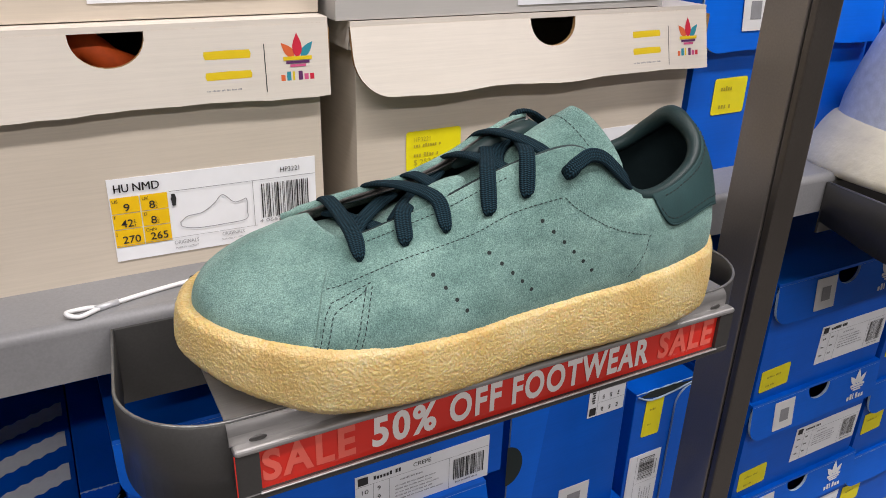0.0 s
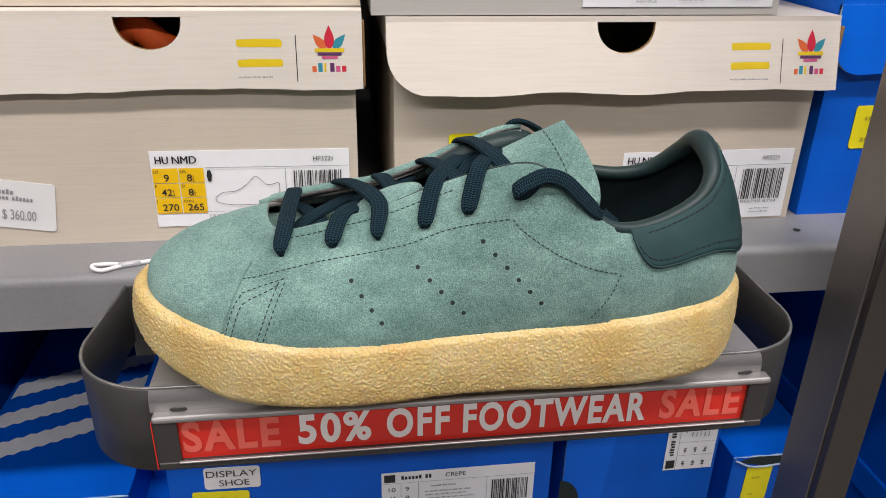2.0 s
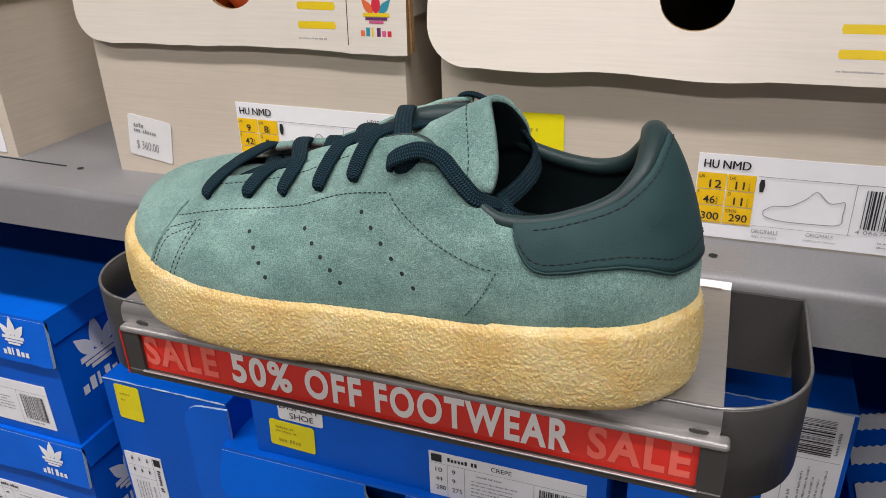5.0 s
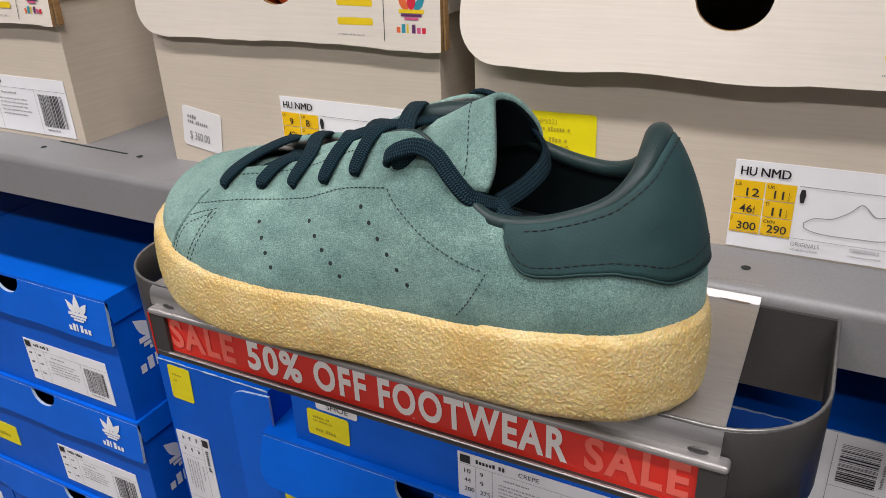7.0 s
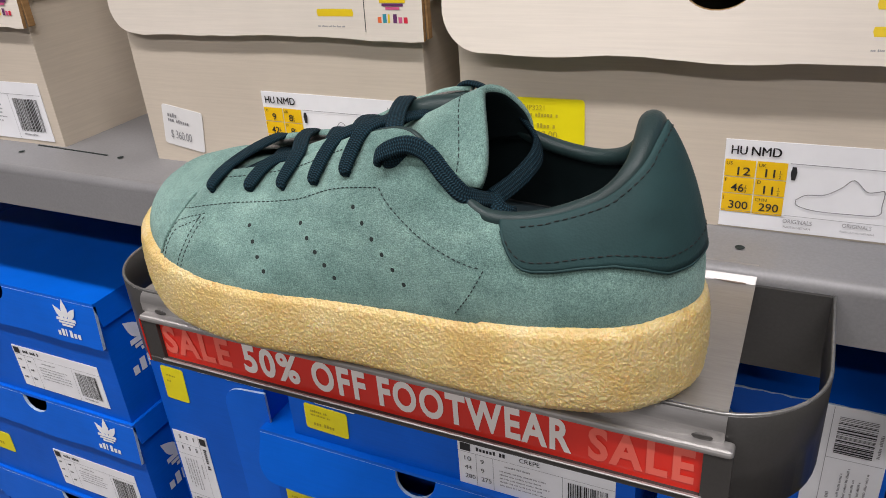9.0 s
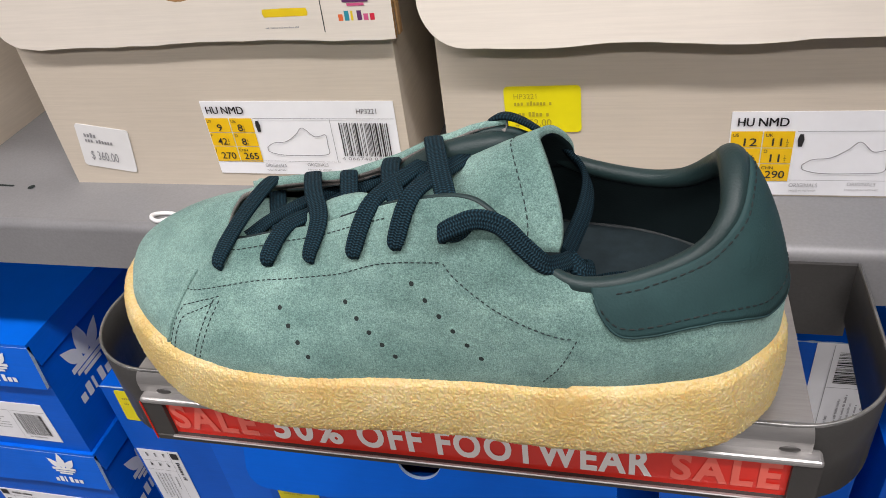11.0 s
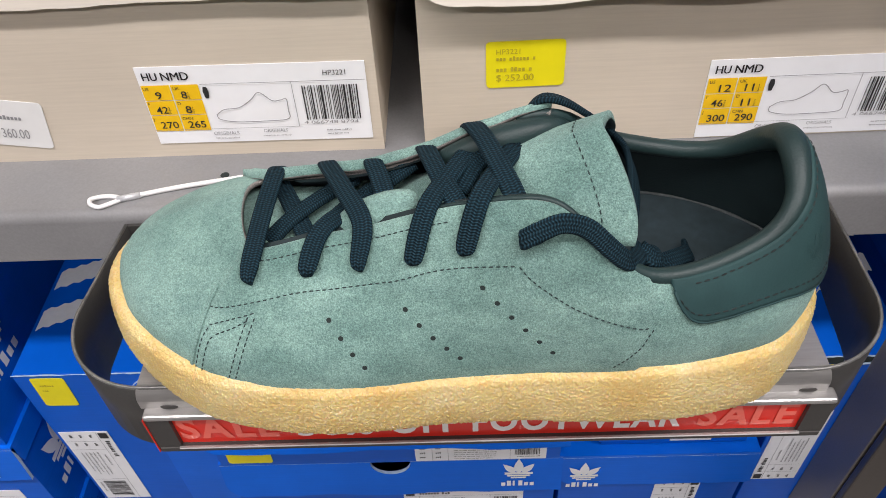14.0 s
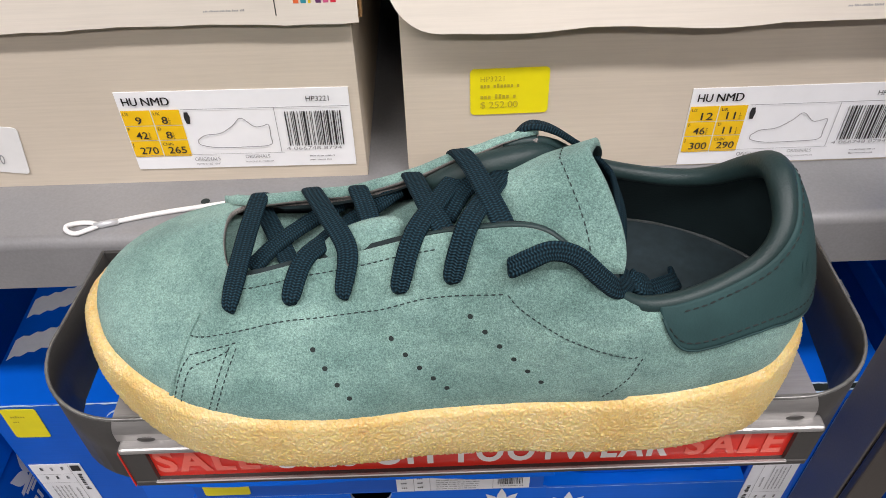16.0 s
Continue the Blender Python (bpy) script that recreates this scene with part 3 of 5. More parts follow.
def open_box(lo, hi, front_top, t):
    """One shell: a floor at lo's height and four walls to hi's height, the front wall only to front_top. Turned over when hi is below lo."""
    (x0, y0, z0), (x1, y1, z1) = lo, hi
    s = 1 if z1 > z0 else -1
    bm = bmesh.new()
    out = [bm.verts.new(p) for p in ((x0, y0, z0), (x1, y0, z0), (x1, y1, z0), (x0, y1, z0))]
    rim_o = [bm.verts.new(p) for p in ((x0, y0, front_top), (x1, y0, front_top), (x1, y1, z1), (x0, y1, z1))]
    rim_i = [bm.verts.new(p) for p in ((x0 + t, y0 + t, front_top), (x1 - t, y0 + t, front_top), (x1 - t, y1 - t, z1), (x0 + t, y1 - t, z1))]
    bot = [bm.verts.new(p) for p in ((x0 + t, y0 + t, z0 + s * t), (x1 - t, y0 + t, z0 + s * t), (x1 - t, y1 - t, z0 + s * t), (x0 + t, y1 - t, z0 + s * t))]
    # the walls keep their full height close behind the front
    fo = [bm.verts.new((x0, y0 + 0.004, z1)), bm.verts.new((x1, y0 + 0.004, z1))]
    fi = [bm.verts.new((x0 + t, y0 + 0.004, z1)), bm.verts.new((x1 - t, y0 + 0.004, z1))]
    faces = [(out[0], out[1], out[2], out[3]), (bot[0], bot[1], bot[2], bot[3]), (out[0], out[1], rim_o[1], rim_o[0]), (out[2], out[3], rim_o[3], rim_o[2]),
             (bot[0], bot[1], rim_i[1], rim_i[0]), (bot[2], bot[3], rim_i[3], rim_i[2]), (rim_o[0], rim_o[1], rim_i[1], rim_i[0]), (rim_o[2], rim_o[3], rim_i[3], rim_i[2]),
             (out[1], out[2], rim_o[2], fo[1], rim_o[1]), (out[3], out[0], rim_o[0], fo[0], rim_o[3]), (bot[1], bot[2], rim_i[2], fi[1], rim_i[1]), (bot[3], bot[0], rim_i[0], fi[0], rim_i[3]),
             (fo[1], rim_o[2], rim_i[2], fi[1]), (rim_o[3], fo[0], fi[0], rim_i[3]), (rim_o[1], fo[1], fi[1], rim_i[1]), (fo[0], rim_o[0], rim_i[0], fi[0])]
    for f in faces:
        bm.faces.new(f)
    bmesh.ops.recalc_face_normals(bm, faces=bm.faces[:])
    return bm


def shoe_box(m, W, D, H, lid_h, lean, board_mat, lid_mat, edge, label, hole=None, round_left=0.018, over=0.004, hollow=True, group="", name="shoe_box", seed=1, flap_drop=0.0):
    """A lidded cardboard box; front face in the plane y = 0 of m, its lower left corner at the origin."""
    root = thing(name, label, "shoe box", m, group)
    t = 0.0028
    low = H - lid_h * 0.62 if hollow else H - 0.004
    part("body", open_box((0, 0, 0), (W, D, H - 0.004), low, t), [board_mat, edge], root)
    rnd = random.Random(seed)
    o = over
    hx, hr, hd = hole if hole else (W / 2, 0.0, 0.0)
    r = round_left
    pts = [(-o, H - 0.0002)]
    if r:
        pts += [(-o + r - r * math.cos(a * math.pi / 16), H - lid_h + r - r * math.sin(a * math.pi / 16)) for a in range(9)]
    else:
        pts += [(-o, H - lid_h)]
    n = 26
    for i in range(1, n):
        x = -o + r + (W + 2 * o - r) * i / n
        pts.append((x, H - lid_h + 0.0022 * noise.noise(Vector((x * 22, seed * 3.7, 0.5))) + rnd.uniform(-0.0003, 0.0003)))
    pts += [(W + o, H - lid_h), (W + o, H - 0.0002)]
    if hr:
        pts += [(hx + hr * math.cos(math.radians(a)), H - 0.0002 - hd * abs(math.sin(math.radians(a))) ** 0.85) for a in range(0, 181, 12)]
    lid = part("lid", open_box((-o, -o + 0.0002, H + t), (W + o, D + o, H - lid_h + 1.1 * r), H - 0.0004, t), [lid_mat, edge], root)
    bm = bmesh.new()
    slab(bm, pts, t, lambda x, z, d: (x, -o - lean * max(0.0, (H - z) / lid_h) + d, z), 1, 0)
    part("front_flap", bm, [lid_mat, edge], lid, "hanging front flap" + (" with half-round thumb hole" if hole else ""))
    if edge == KRAFT:
        bm = boxmesh((W + o + 0.0001, -o - lean * 0.6 + t, H - lid_h + 0.0005), (W + o + 0.0014, -o + t + 0.004, H - 0.003), 0.0003, 1)
        part("raw_edge", bm, edge, lid, "bare brown cardboard edge")
    return root, root, lid


def lid_print(lid, W, H, lid_h, lean, right, seed):
    """Two brushed yellow bars, a line of small bars, a rule and the coloured emblem on the flap."""
    def at(x, z, d):
        return (x, -0.004 - lean * max(0.0, (H - z) / lid_h) - d, z)

    rnd = random.Random(seed)
    for z in (H - 0.0165, H - 0.0275):
        bm = bmesh.new()
        pts = [(right - 0.0635, z), (right - 0.0395, z + rnd.uniform(-0.0003, 0.0003)), (right - 0.0390, z + 0.002), (right - 0.0397, z + 0.0042), (right - 0.052, z + 0.0044), (right - 0.0638, z + 0.0041), (right - 0.0642, z + 0.002)]
        bm.faces.new([bm.verts.new(at(a, b, 0.0006)) for a, b in pts])
        part("yellow_bar", bm, LOGO_YELLOW, lid, "brushed yellow printed bar")
    bm = bmesh.new()
    quad(bm, right - 0.0318, H - 0.036, right - 0.0313, H - 0.010, at, 0.0006)
    part("printed_rule", bm, INK, lid)
    bm = bmesh.new()
    text_bars(bm, right - 0.0640, H - 0.0335, 0.025, 1, 0.001, 0.0010, at, 0.0006, seed)
    part("print_bars", bm, GREY_INK, lid, "line of small grey print")
    emblem(lid, right - 0.0130, H - 0.0265, 0.0205, at, 0.0006, [LOGO_RED, LOGO_ORANGE, LOGO_TEAL, LOGO_YELLOW, LOGO_PURPLE, LOGO_PINK, LOGO_RED], label="small multicoloured printed three-leaf emblem")


HB = 0.1375
# the box with the US 9 label
W1 = 0.229
box_a, body_a, lid_a = shoe_box(pose(-0.1405, FRONT, SHELF_TOP), W1, 0.34, HB - 0.003, 0.0405, 0.002, BEIGE, BEIGE_LID, KRAFT,
                                "beige cardboard shoe box with US 9 size label", hole=(0.1180, 0.0178, 0.0175), over=0.0045, group="beige shoe boxes", seed=3)
product_label(body_a, 0.1070, 0.0095, 0.1165, 0.048, "9", "8h", "42t", "270", "265", 5, tilt=-0.008)
price_sticker(body_a, 0.0120, 0.0140, 0.0360, 0.0300, -0.15, PAPER_DULL, [(None, 0.14, 0.72, 0.10, 0.30), (None, 0.14, 0.60, 0.09, 0.72), ("$ 360.00", 0.18, 0.16, 0.24, 0.52)], GREY_INK, label="white price sticker, a little askew")
lid_print(lid_a, W1, HB - 0.003, 0.0405, 0.002, W1 - 0.001, 1)
bm = tube(spline([(-0.052, 0.178, 1.128), (-0.035, 0.172, 1.146), (-0.020, 0.170, 1.137), (-0.005, 0.180, 1.128)], 20), 0.008, 10)
tagged(link("shoe_tongue", bm, ORANGE, smooth=True), "bright orange fabric seen inside the beige box", "fabric")

# the box with the US 12 label
W2 = 0.2675
box_b, body_b, lid_b = shoe_box(pose(0.1110, FRONT, SHELF_TOP), W2, 0.34, HB - 0.0065, 0.0400, 0.010, BEIGE, BEIGE_LID, KRAFT,
                                "beige cardboard shoe box with US 12 size label", hole=(0.1365, 0.0178, 0.0175), over=0.0045, round_left=0.024, group="beige shoe boxes", seed=4)
product_label(body_b, 0.1465, 0.0010, 0.1165, 0.048, "12", "11h", "46t", "300", "290", 6, tilt=0.004)
price_sticker(body_b, 0.0335, 0.0375, 0.0395, 0.0265, 0.010, YELLOW, [("HP3221", 0.13, 0.74, 0.11, 0.30), (None, 0.13, 0.60, 0.09, 0.66), (None, 0.13, 0.36, 0.10, 0.50), ("$ 252.00", 0.13, 0.13, 0.17, 0.48)], FADED_INK)
lid_print(lid_b, W2, HB - 0.0065, 0.0400, 0.010, W2 - 0.001, 2)

# the box further along
box_c, body_c, lid_c = shoe_box(pose(-0.470, FRONT, SHELF_TOP), 0.2305, 0.34, HB - 0.003, 0.0400, 0.003, BEIGE, BEIGE_LID, KRAFT,
                                "beige cardboard shoe box at the end of the row", hole=(0.115, 0.0178, 0.0175), group="beige shoe boxes", seed=8)
lid_print(lid_c, 0.2305, HB - 0.003, 0.0400, 0.003, 0.2295, 4)

# second tier
top_a, tb_a, tl_a = shoe_box(pose(-0.139, FRONT + 0.010, SHELF_TOP + HB + 0.0005), 0.232, 0.33, HB, 0.04, 0.003, BEIGE, BEIGE_LID, KRAFT,
                             "beige cardboard shoe box stacked on another", hole=(0.12, 0.0178, 0.0175), group="beige shoe boxes", seed=5)
product_label(tb_a, 0.1115, 0.0085, 0.1165, 0.048, "10", "9h", "44t", "280", "275", 7)
GREYBOARD = board("grey_board", (0.50, 0.48, 0.45), 0.55, 0.05, 0.04, 0.3)
top_b, tb_b, tl_b = shoe_box(pose(0.0985, FRONT - 0.003, SHELF_TOP + HB - 0.003), 0.2425, 0.33, HB, 0.04, 0.003, GREYBOARD, BEIGE_LID, KRAFT,
                             "grey-beige cardboard shoe box stacked on another", hole=(0.12, 0.0178, 0.0175), group="beige shoe boxes", seed=6)
product_label(tb_b, 0.1215, 0.0045, 0.1165, 0.048, "11", "10h", "45t", "290", "285", 8)
top_c, tb_c, tl_c = shoe_box(pose(-0.470, FRONT + 0.004, SHELF_TOP + HB + 0.0005), 0.2305, 0.33, HB, 0.04, 0.003, BEIGE, BEIGE_LID, KRAFT,
                             "beige cardboard shoe box on the row's end", hole=(0.115, 0.0178, 0.0175), group="beige shoe boxes", seed=9)


def blue_label(box, a, b, w, h, seed, at=None, upright=False, us="10", readable=True):
    """White size label of a blue box: black square, number cells, bars of fine print, barcode."""
    base = at or front
    if upright == "up":
        def place(x, y, d):
            return base(a + h - y, b + x, d)
    elif upright:
        def place(x, y, d):
            return base(a + y, b + w - x, d)
    else:
        def place(x, y, d):
            return base(a + x, b + y, d)
    bm = bmesh.new()
    slab(bm, [(0, 0), (w, 0), (w, h), (0, h)], 0.0004, lambda x, y, d: place(x, y, 0.0003 + d))
    lab = part("size_label", bm, PAPER, box, "white paper size label with barcode")
    bm = bmesh.new()
    d = 0.0012
    quad(bm, 0.002, h - 0.0085, 0.010, h - 0.0015, place, d)
    text_bars(bm, 0.0145, h - 0.0065, 0.031, 1, 0.001, 0.0036, place, d, seed)
    if readable:
        write(bm, "CREPE", 0.047, h - 0.0066, 0.005, place, d, width=0.0150, height=0.0038)
        for i, (l, r) in enumerate(((us, "9"), ("44", "9"), ("280", "275"))):
            y = h - 0.0175 - i * (h - 0.0130) / 3.3
            write(bm, l, 0.005, y, 0.005, place, d, width=0.0026 * len(l), height=0.0040)
            write(bm, r, 0.0175, y, 0.005, place, d, width=0.0026 * len(r), height=0.0040)
    else:
        for i in range(3):
            text_bars(bm, 0.004, h - 0.0165 - i * (h - 0.0130) / 3.3, 0.006, 1, 0.001, 0.0022, place, d, seed + i)
            text_bars(bm, 0.0170, h - 0.0165 - i * (h - 0.0130) / 3.3, 0.006, 1, 0.001, 0.0022, place, d, seed + 9 + i)
    part("lettering", bm, INK, lab)
    bm = bmesh.new()
    quad(bm, 0.0005, h - 0.0098, w - 0.0005, h - 0.0095, place, d)
    for x in (0.0140, 0.0270, 0.0780):
        quad(bm, x, 0.001, x + 0.0003, h - 0.0098, place, d)
    text_bars(bm, 0.036, h - 0.0150, 0.022, 1, 0.001, 0.0016, place, d, seed + 3)
    text_bars(bm, 0.032, h - 0.0200, 0.042, 5, 0.0033, 0.0013, place, d, seed + 4)
    text_bars(bm, 0.084, 0.0040, 0.022, 1, 0.0024, 0.0016, place, d, seed + 5)
    part("fine_print", bm, GREY_INK, lab)
    barcode(lab, 0.082, 0.0075, w - 0.005, h - 0.0130, place, d, seed + 6)
    return lab


def code_sticker(box, a, b, w, h, at):
    bm = bmesh.new()
    slab(bm, [(0, 0), (w, 0), (w, h), (0, h)], 0.0004, lambda x, y, d: at(a + x, b + y, 0.0006 + d))
    st = part("sticker", bm, PAPER_DULL, box, "small white sticker with grey code block")
    bm = bmesh.new()
    quad(bm, a + w * 0.28, b + h * 0.28, a + w * 0.72, b + h * 0.72, at, 0.0014)
    part("code_block", bm, GREY_INK, st)
    return st


def blue_box(x, y, z, W, H, label, seed, lean=0.004, hole=True, emblem_at=True, label_at=None, readable=False, us="10", group="blue shoe boxes", D=0.33, lid_h=0.042):
    root, body, lid = shoe_box(pose(x, y, z), W, D, H - 0.003, lid_h, lean, BLUE, BLUE_LID, BLUE_EDGE, label, hole=(W * 0.5, 0.017, 0.0165) if hole else None, group=group, seed=seed, over=0.0035)
    Hl = H - 0.003

    def at(a, b, d):
        return (a, -0.0035 - lean * max(0.0, (Hl - b) / lid_h) - d, b)

    if emblem_at:
        emblem(lid, W - 0.0335, Hl - 0.0300, 0.030, at, 0.0008, [WHITE_INK], label="white printed three-leaf emblem")
    if label_at:
        blue_label(body, label_at[0], label_at[1], 0.1143, 0.0475, seed, readable=readable, us=us)
    return root, body, lid, at


blue_label(body_c, 0.1040, 0.0035, 0.1165, 0.0475, 9, readable=False)

# middle stack under the display holder
m1, m1b, m1l, _ = blue_box(-0.0505, 0.1425, 0.7955, 0.2755, 0.1295, "blue cardboard shoe box with display and price stickers", 21, emblem_at=False)
blue_label(m1b, 0.1485, -0.0005, 0.1143, 0.0405, 21, readable=True, us="10")
price_sticker(m1b, 0.0140, 0.0110, 0.0395, 0.0250, -0.04, YELLOW, [(None, 0.15, 0.72, 0.10, 0.45), (None, 0.15, 0.58, 0.08, 0.60), (None, 0.2, 0.2, 0.14, 0.55)], FADED_INK)
price_sticker(m1b, 0.0245, 0.0380, 0.0385, 0.0190, -0.02, PAPER_DULL, [("DISPLAY", 0.04, 0.57, 0.29, 0.90), ("SHOE", 0.26, 0.14, 0.29, 0.54)], INK, name="display_sticker", label="white sticker lettered DISPLAY SHOE")
m2, m2b, m2l, _ = blue_box(-0.0790, 0.1400, 0.7030, 0.2835, 0.0920, "blue cardboard shoe box with loose lid flap", 22, lean=0.014, emblem_at=False, lid_h=0.040)
blue_label(m2b, 0.1640, 0.0010, 0.1080, 0.0360, 22, readable=False)
price_sticker(m2b, 0.0080, 0.0045, 0.0370, 0.0240, 0.0, YELLOW, [(None, 0.15, 0.6, 0.1, 0.5)], FADED_INK)
m3, m3b, m3l, _ = blue_box(-0.0790, 0.1450, 0.499, 0.2835, 0.2035, "blue cardboard shoe box at the stack's foot", 23, lean=0.006, lid_h=0.045)
blue_label(m3b, 0.1480, 0.1000, 0.1080, 0.0420, 24, readable=False)


# left stack
for i, z in enumerate((0.761, 0.630, 0.499)):
    r, b, l, at = blue_box(-0.4905, 0.131, z, 0.2580, 0.131, "blue cardboard shoe box in a tidy stack", 31 + i, lean=0.003, label_at=(0.1210, 0.010))

    def side(a, c, d, r=r):
        return (0.2580 + d, a, c)

    emblem(b, 0.045, 0.052 - 0.01 * i, 0.055, side, 0.0008, [WHITE_INK], label="white printed emblem on the box end")
    if i == 1:
        price_sticker(b, 0.012, 0.030, 0.040, 0.026, -0.02, YELLOW, [(None, 0.2, 0.3, 0.2, 0.5)], FADED_INK)


for i, z in enumerate((0.761, 0.630, 0.499)):
    blue_box(-0.7600, 0.134, z, 0.2600, 0.131, "blue cardboard shoe box in the end stack", 36 + i, lean=0.003, label_at=(0.1210, 0.010))


def stripes(box, x0, x1, y0, y1, top):
    """Three serrated white stripes printed across the box's upper face."""
    for i in range(3):
        bm = bmesh.new()
        n = 26
        lo, hi = [], []
        for j in range(n + 1):
            a = x0 + (x1 - x0) * j / n
            c = y0 + i * (y1 - y0) / 3 + (a - x0) * 0.42
            zig = 0.0022 * (j % 2)
            lo.append((a, c + zig))
            hi.append((a, c + 0.020 + zig))
        for j in range(n):
            bm.faces.new([bm.verts.new((p[0], p[1], top)) for p in (lo[j], lo[j + 1], hi[j + 1], hi[j])])
        part("stripe", bm, WHITE_INK, box, "white serrated printed stripe")


def upright_box(x0, x1, y, z0, z1, label, seed, flap_left=False, D=0.34):
    """A shoe box standing on end: its lid's rounded flap lies on the front face."""
    root = thing("shoe_box", label, "shoe box", pose(x0, y, z0), "blue shoe boxes on end")
    W, H = x1 - x0, z1 - z0
    bm = boxmesh((0, 0, 0), (W, D, H), 0.0012, 2)
    part("body", bm, BLUE, root)
    bm = bmesh.new()
    fw, r = W * 0.34, 0.020
    if flap_left:
        pts = [(-0.002, 0.01), (fw - r, 0.01)] + [(fw - r + r * math.sin(a * math.pi / 16), H - 0.012 - r + r * math.cos(a * math.pi / 16) - 0.0) for a in range(8, -1, -1)] + [(-0.002, H - 0.012)]
    else:
        pts = [(W - fw, 0.01), (W + 0.002, 0.01), (W + 0.002, H - 0.004)] + [(W - fw + r - r * math.sin(a * math.pi / 16), H - 0.006 - r + r * math.cos(a * math.pi / 16)) for a in range(0, 9)]
    slab(bm, pts, 0.0022, lambda a, b, d: (a, -0.0026 + d, b), 1, 0)
    part("lid_flap", bm, [BLUE_LID, BLUE_EDGE], root, "blue lid flap with pale worn edge")
    rnd = random.Random(seed)
    edge = [Vector((W * i / 24, -0.0002 + rnd.uniform(-0.0002, 0.0002), H - 0.0004 + rnd.uniform(-0.0003, 0.0003))) for i in range(25)]
    wear = [rnd.uniform(0.0002, 0.0009) for i in range(25)]
    bm = tube(edge, lambda t: wear[round(t * 24)], 6)
    part("worn_edge", bm, BLUE_EDGE, root, "pale scuffed cardboard edge")
    return root


lbox = upright_box(-0.2055, -0.0800, 0.148, 0.499, 0.829, "blue cardboard shoe box standing on end with yellow sticker", 41)
price_sticker(lbox, 0.0110, 0.2905, 0.0255, 0.0360, -0.03, YELLOW, [(None, 0.2, 0.72, 0.07, 0.5), (None, 0.2, 0.55, 0.06, 0.3)], FADED_INK)
blue_label(lbox, 0.0035, 0.1370, 0.1143, 0.0400, 44, upright=True, readable=False)
stripes(lbox, 0.004, 0.122, 0.040, 0.165, 0.3312)
tip = upright_box(-0.0785, -0.0530, 0.205, 0.499, 0.842, "thin blue box end standing in the gap, edge torn", 43, D=0.28)

rbox = upright_box(0.2400, 0.3620, 0.152, 0.7005, 0.9230, "blue cardboard shoe box standing on end with long size label", 45, flap_left=True)
blue_label(rbox, 0.0790, 0.1080, 0.1143, 0.0400, 46, upright="up", us="5", readable=False)
bm = bmesh.new()
bm.faces.new([bm.verts.new((-0.0045 + 0.016 * math.sin(math.radians(a)), -0.0031, 0.0875 + 0.0205 * math.cos(math.radians(a)))) for a in range(0, 181, 12)])
part("thumb_hole", bm, HOLE_SHADE, rbox, "dark half-round thumb hole")

code_sticker(rbox, 0.0570, 0.0060, 0.034, 0.030, front)
n2, n2b, n2l, n2at = blue_box(0.2090, 0.146, 0.4992, 0.1600, 0.2000, "blue cardboard shoe box under an upright one", 55, hole=False, emblem_at=False, lean=0.003)
emblem(n2l, 0.0185, 0.160, 0.030, n2at, 0.0008, [WHITE_INK], label="white printed three-leaf emblem")
blue_label(n2b, 0.0850, 0.0600, 0.0900, 0.040, 56, upright=True, readable=False)

# worn box beside the post, its end open
dam = upright_box(0.3830, 0.4600, 0.160, 0.499, 0.8080, "worn blue cardboard box on end with torn open top", 47, D=0.3)
price_sticker(dam, 0.0130, 0.2560, 0.0220, 0.0430, -0.02, YELLOW, [(None, 0.25, 0.7, 0.06, 0.4), (None, 0.25, 0.3, 0.05, 0.3)], FADED_INK)
blue_label(dam, 0.004, 0.1200, 0.1143, 0.0400, 48, upright="up", readable=False)
bm = bmesh.new()
slab(bm, [(0.004, 0.304), (0.030, 0.2985), (0.076, 0.305), (0.050, 0.3075), (0.020, 0.3085)], 0.0006, lambda a, b, d: (a, -0.0008 + d, b))
part("torn_opening", bm, HOLE_SHADE, dam, "dark torn opening")
bm = tube(spline([(0.002, -0.0012, 0.306), (0.018, -0.0016, 0.299), (0.045, -0.0014, 0.3005), (0.078, -0.001, 0.3062)], 16), 0.0009, 6)
part("torn_edge", bm, BLUE_EDGE, dam, "pale torn cardboard rim")
stripes(dam, 0.004, 0.079, 0.05, 0.17, 0.3112)

# blue box on the upper shelf beside the post
ub, ubb, ubl, ubat = blue_box(0.3880, 0.1600, SHELF_TOP, 0.2000, 0.1430, "blue cardboard shoe box beside the post", 51, lean=0.005, hole=False, emblem_at=False, D=0.3)
price_sticker(ubb, 0.0255, 0.0470, 0.0355, 0.0290, 0.01, YELLOW, [(None, 0.2, 0.66, 0.12, 0.4), (None, 0.2, 0.16, 0.14, 0.5)], FADED_INK)
code_sticker(ubl, 0.0360, 0.1130, 0.026, 0.030, ubat)
ub2, _, _, _ = blue_box(0.3880, 0.1650, SHELF_TOP + 0.1435, 0.2000, 0.14, "blue cardboard shoe box on another blue box", 52, hole=False, D=0.3)

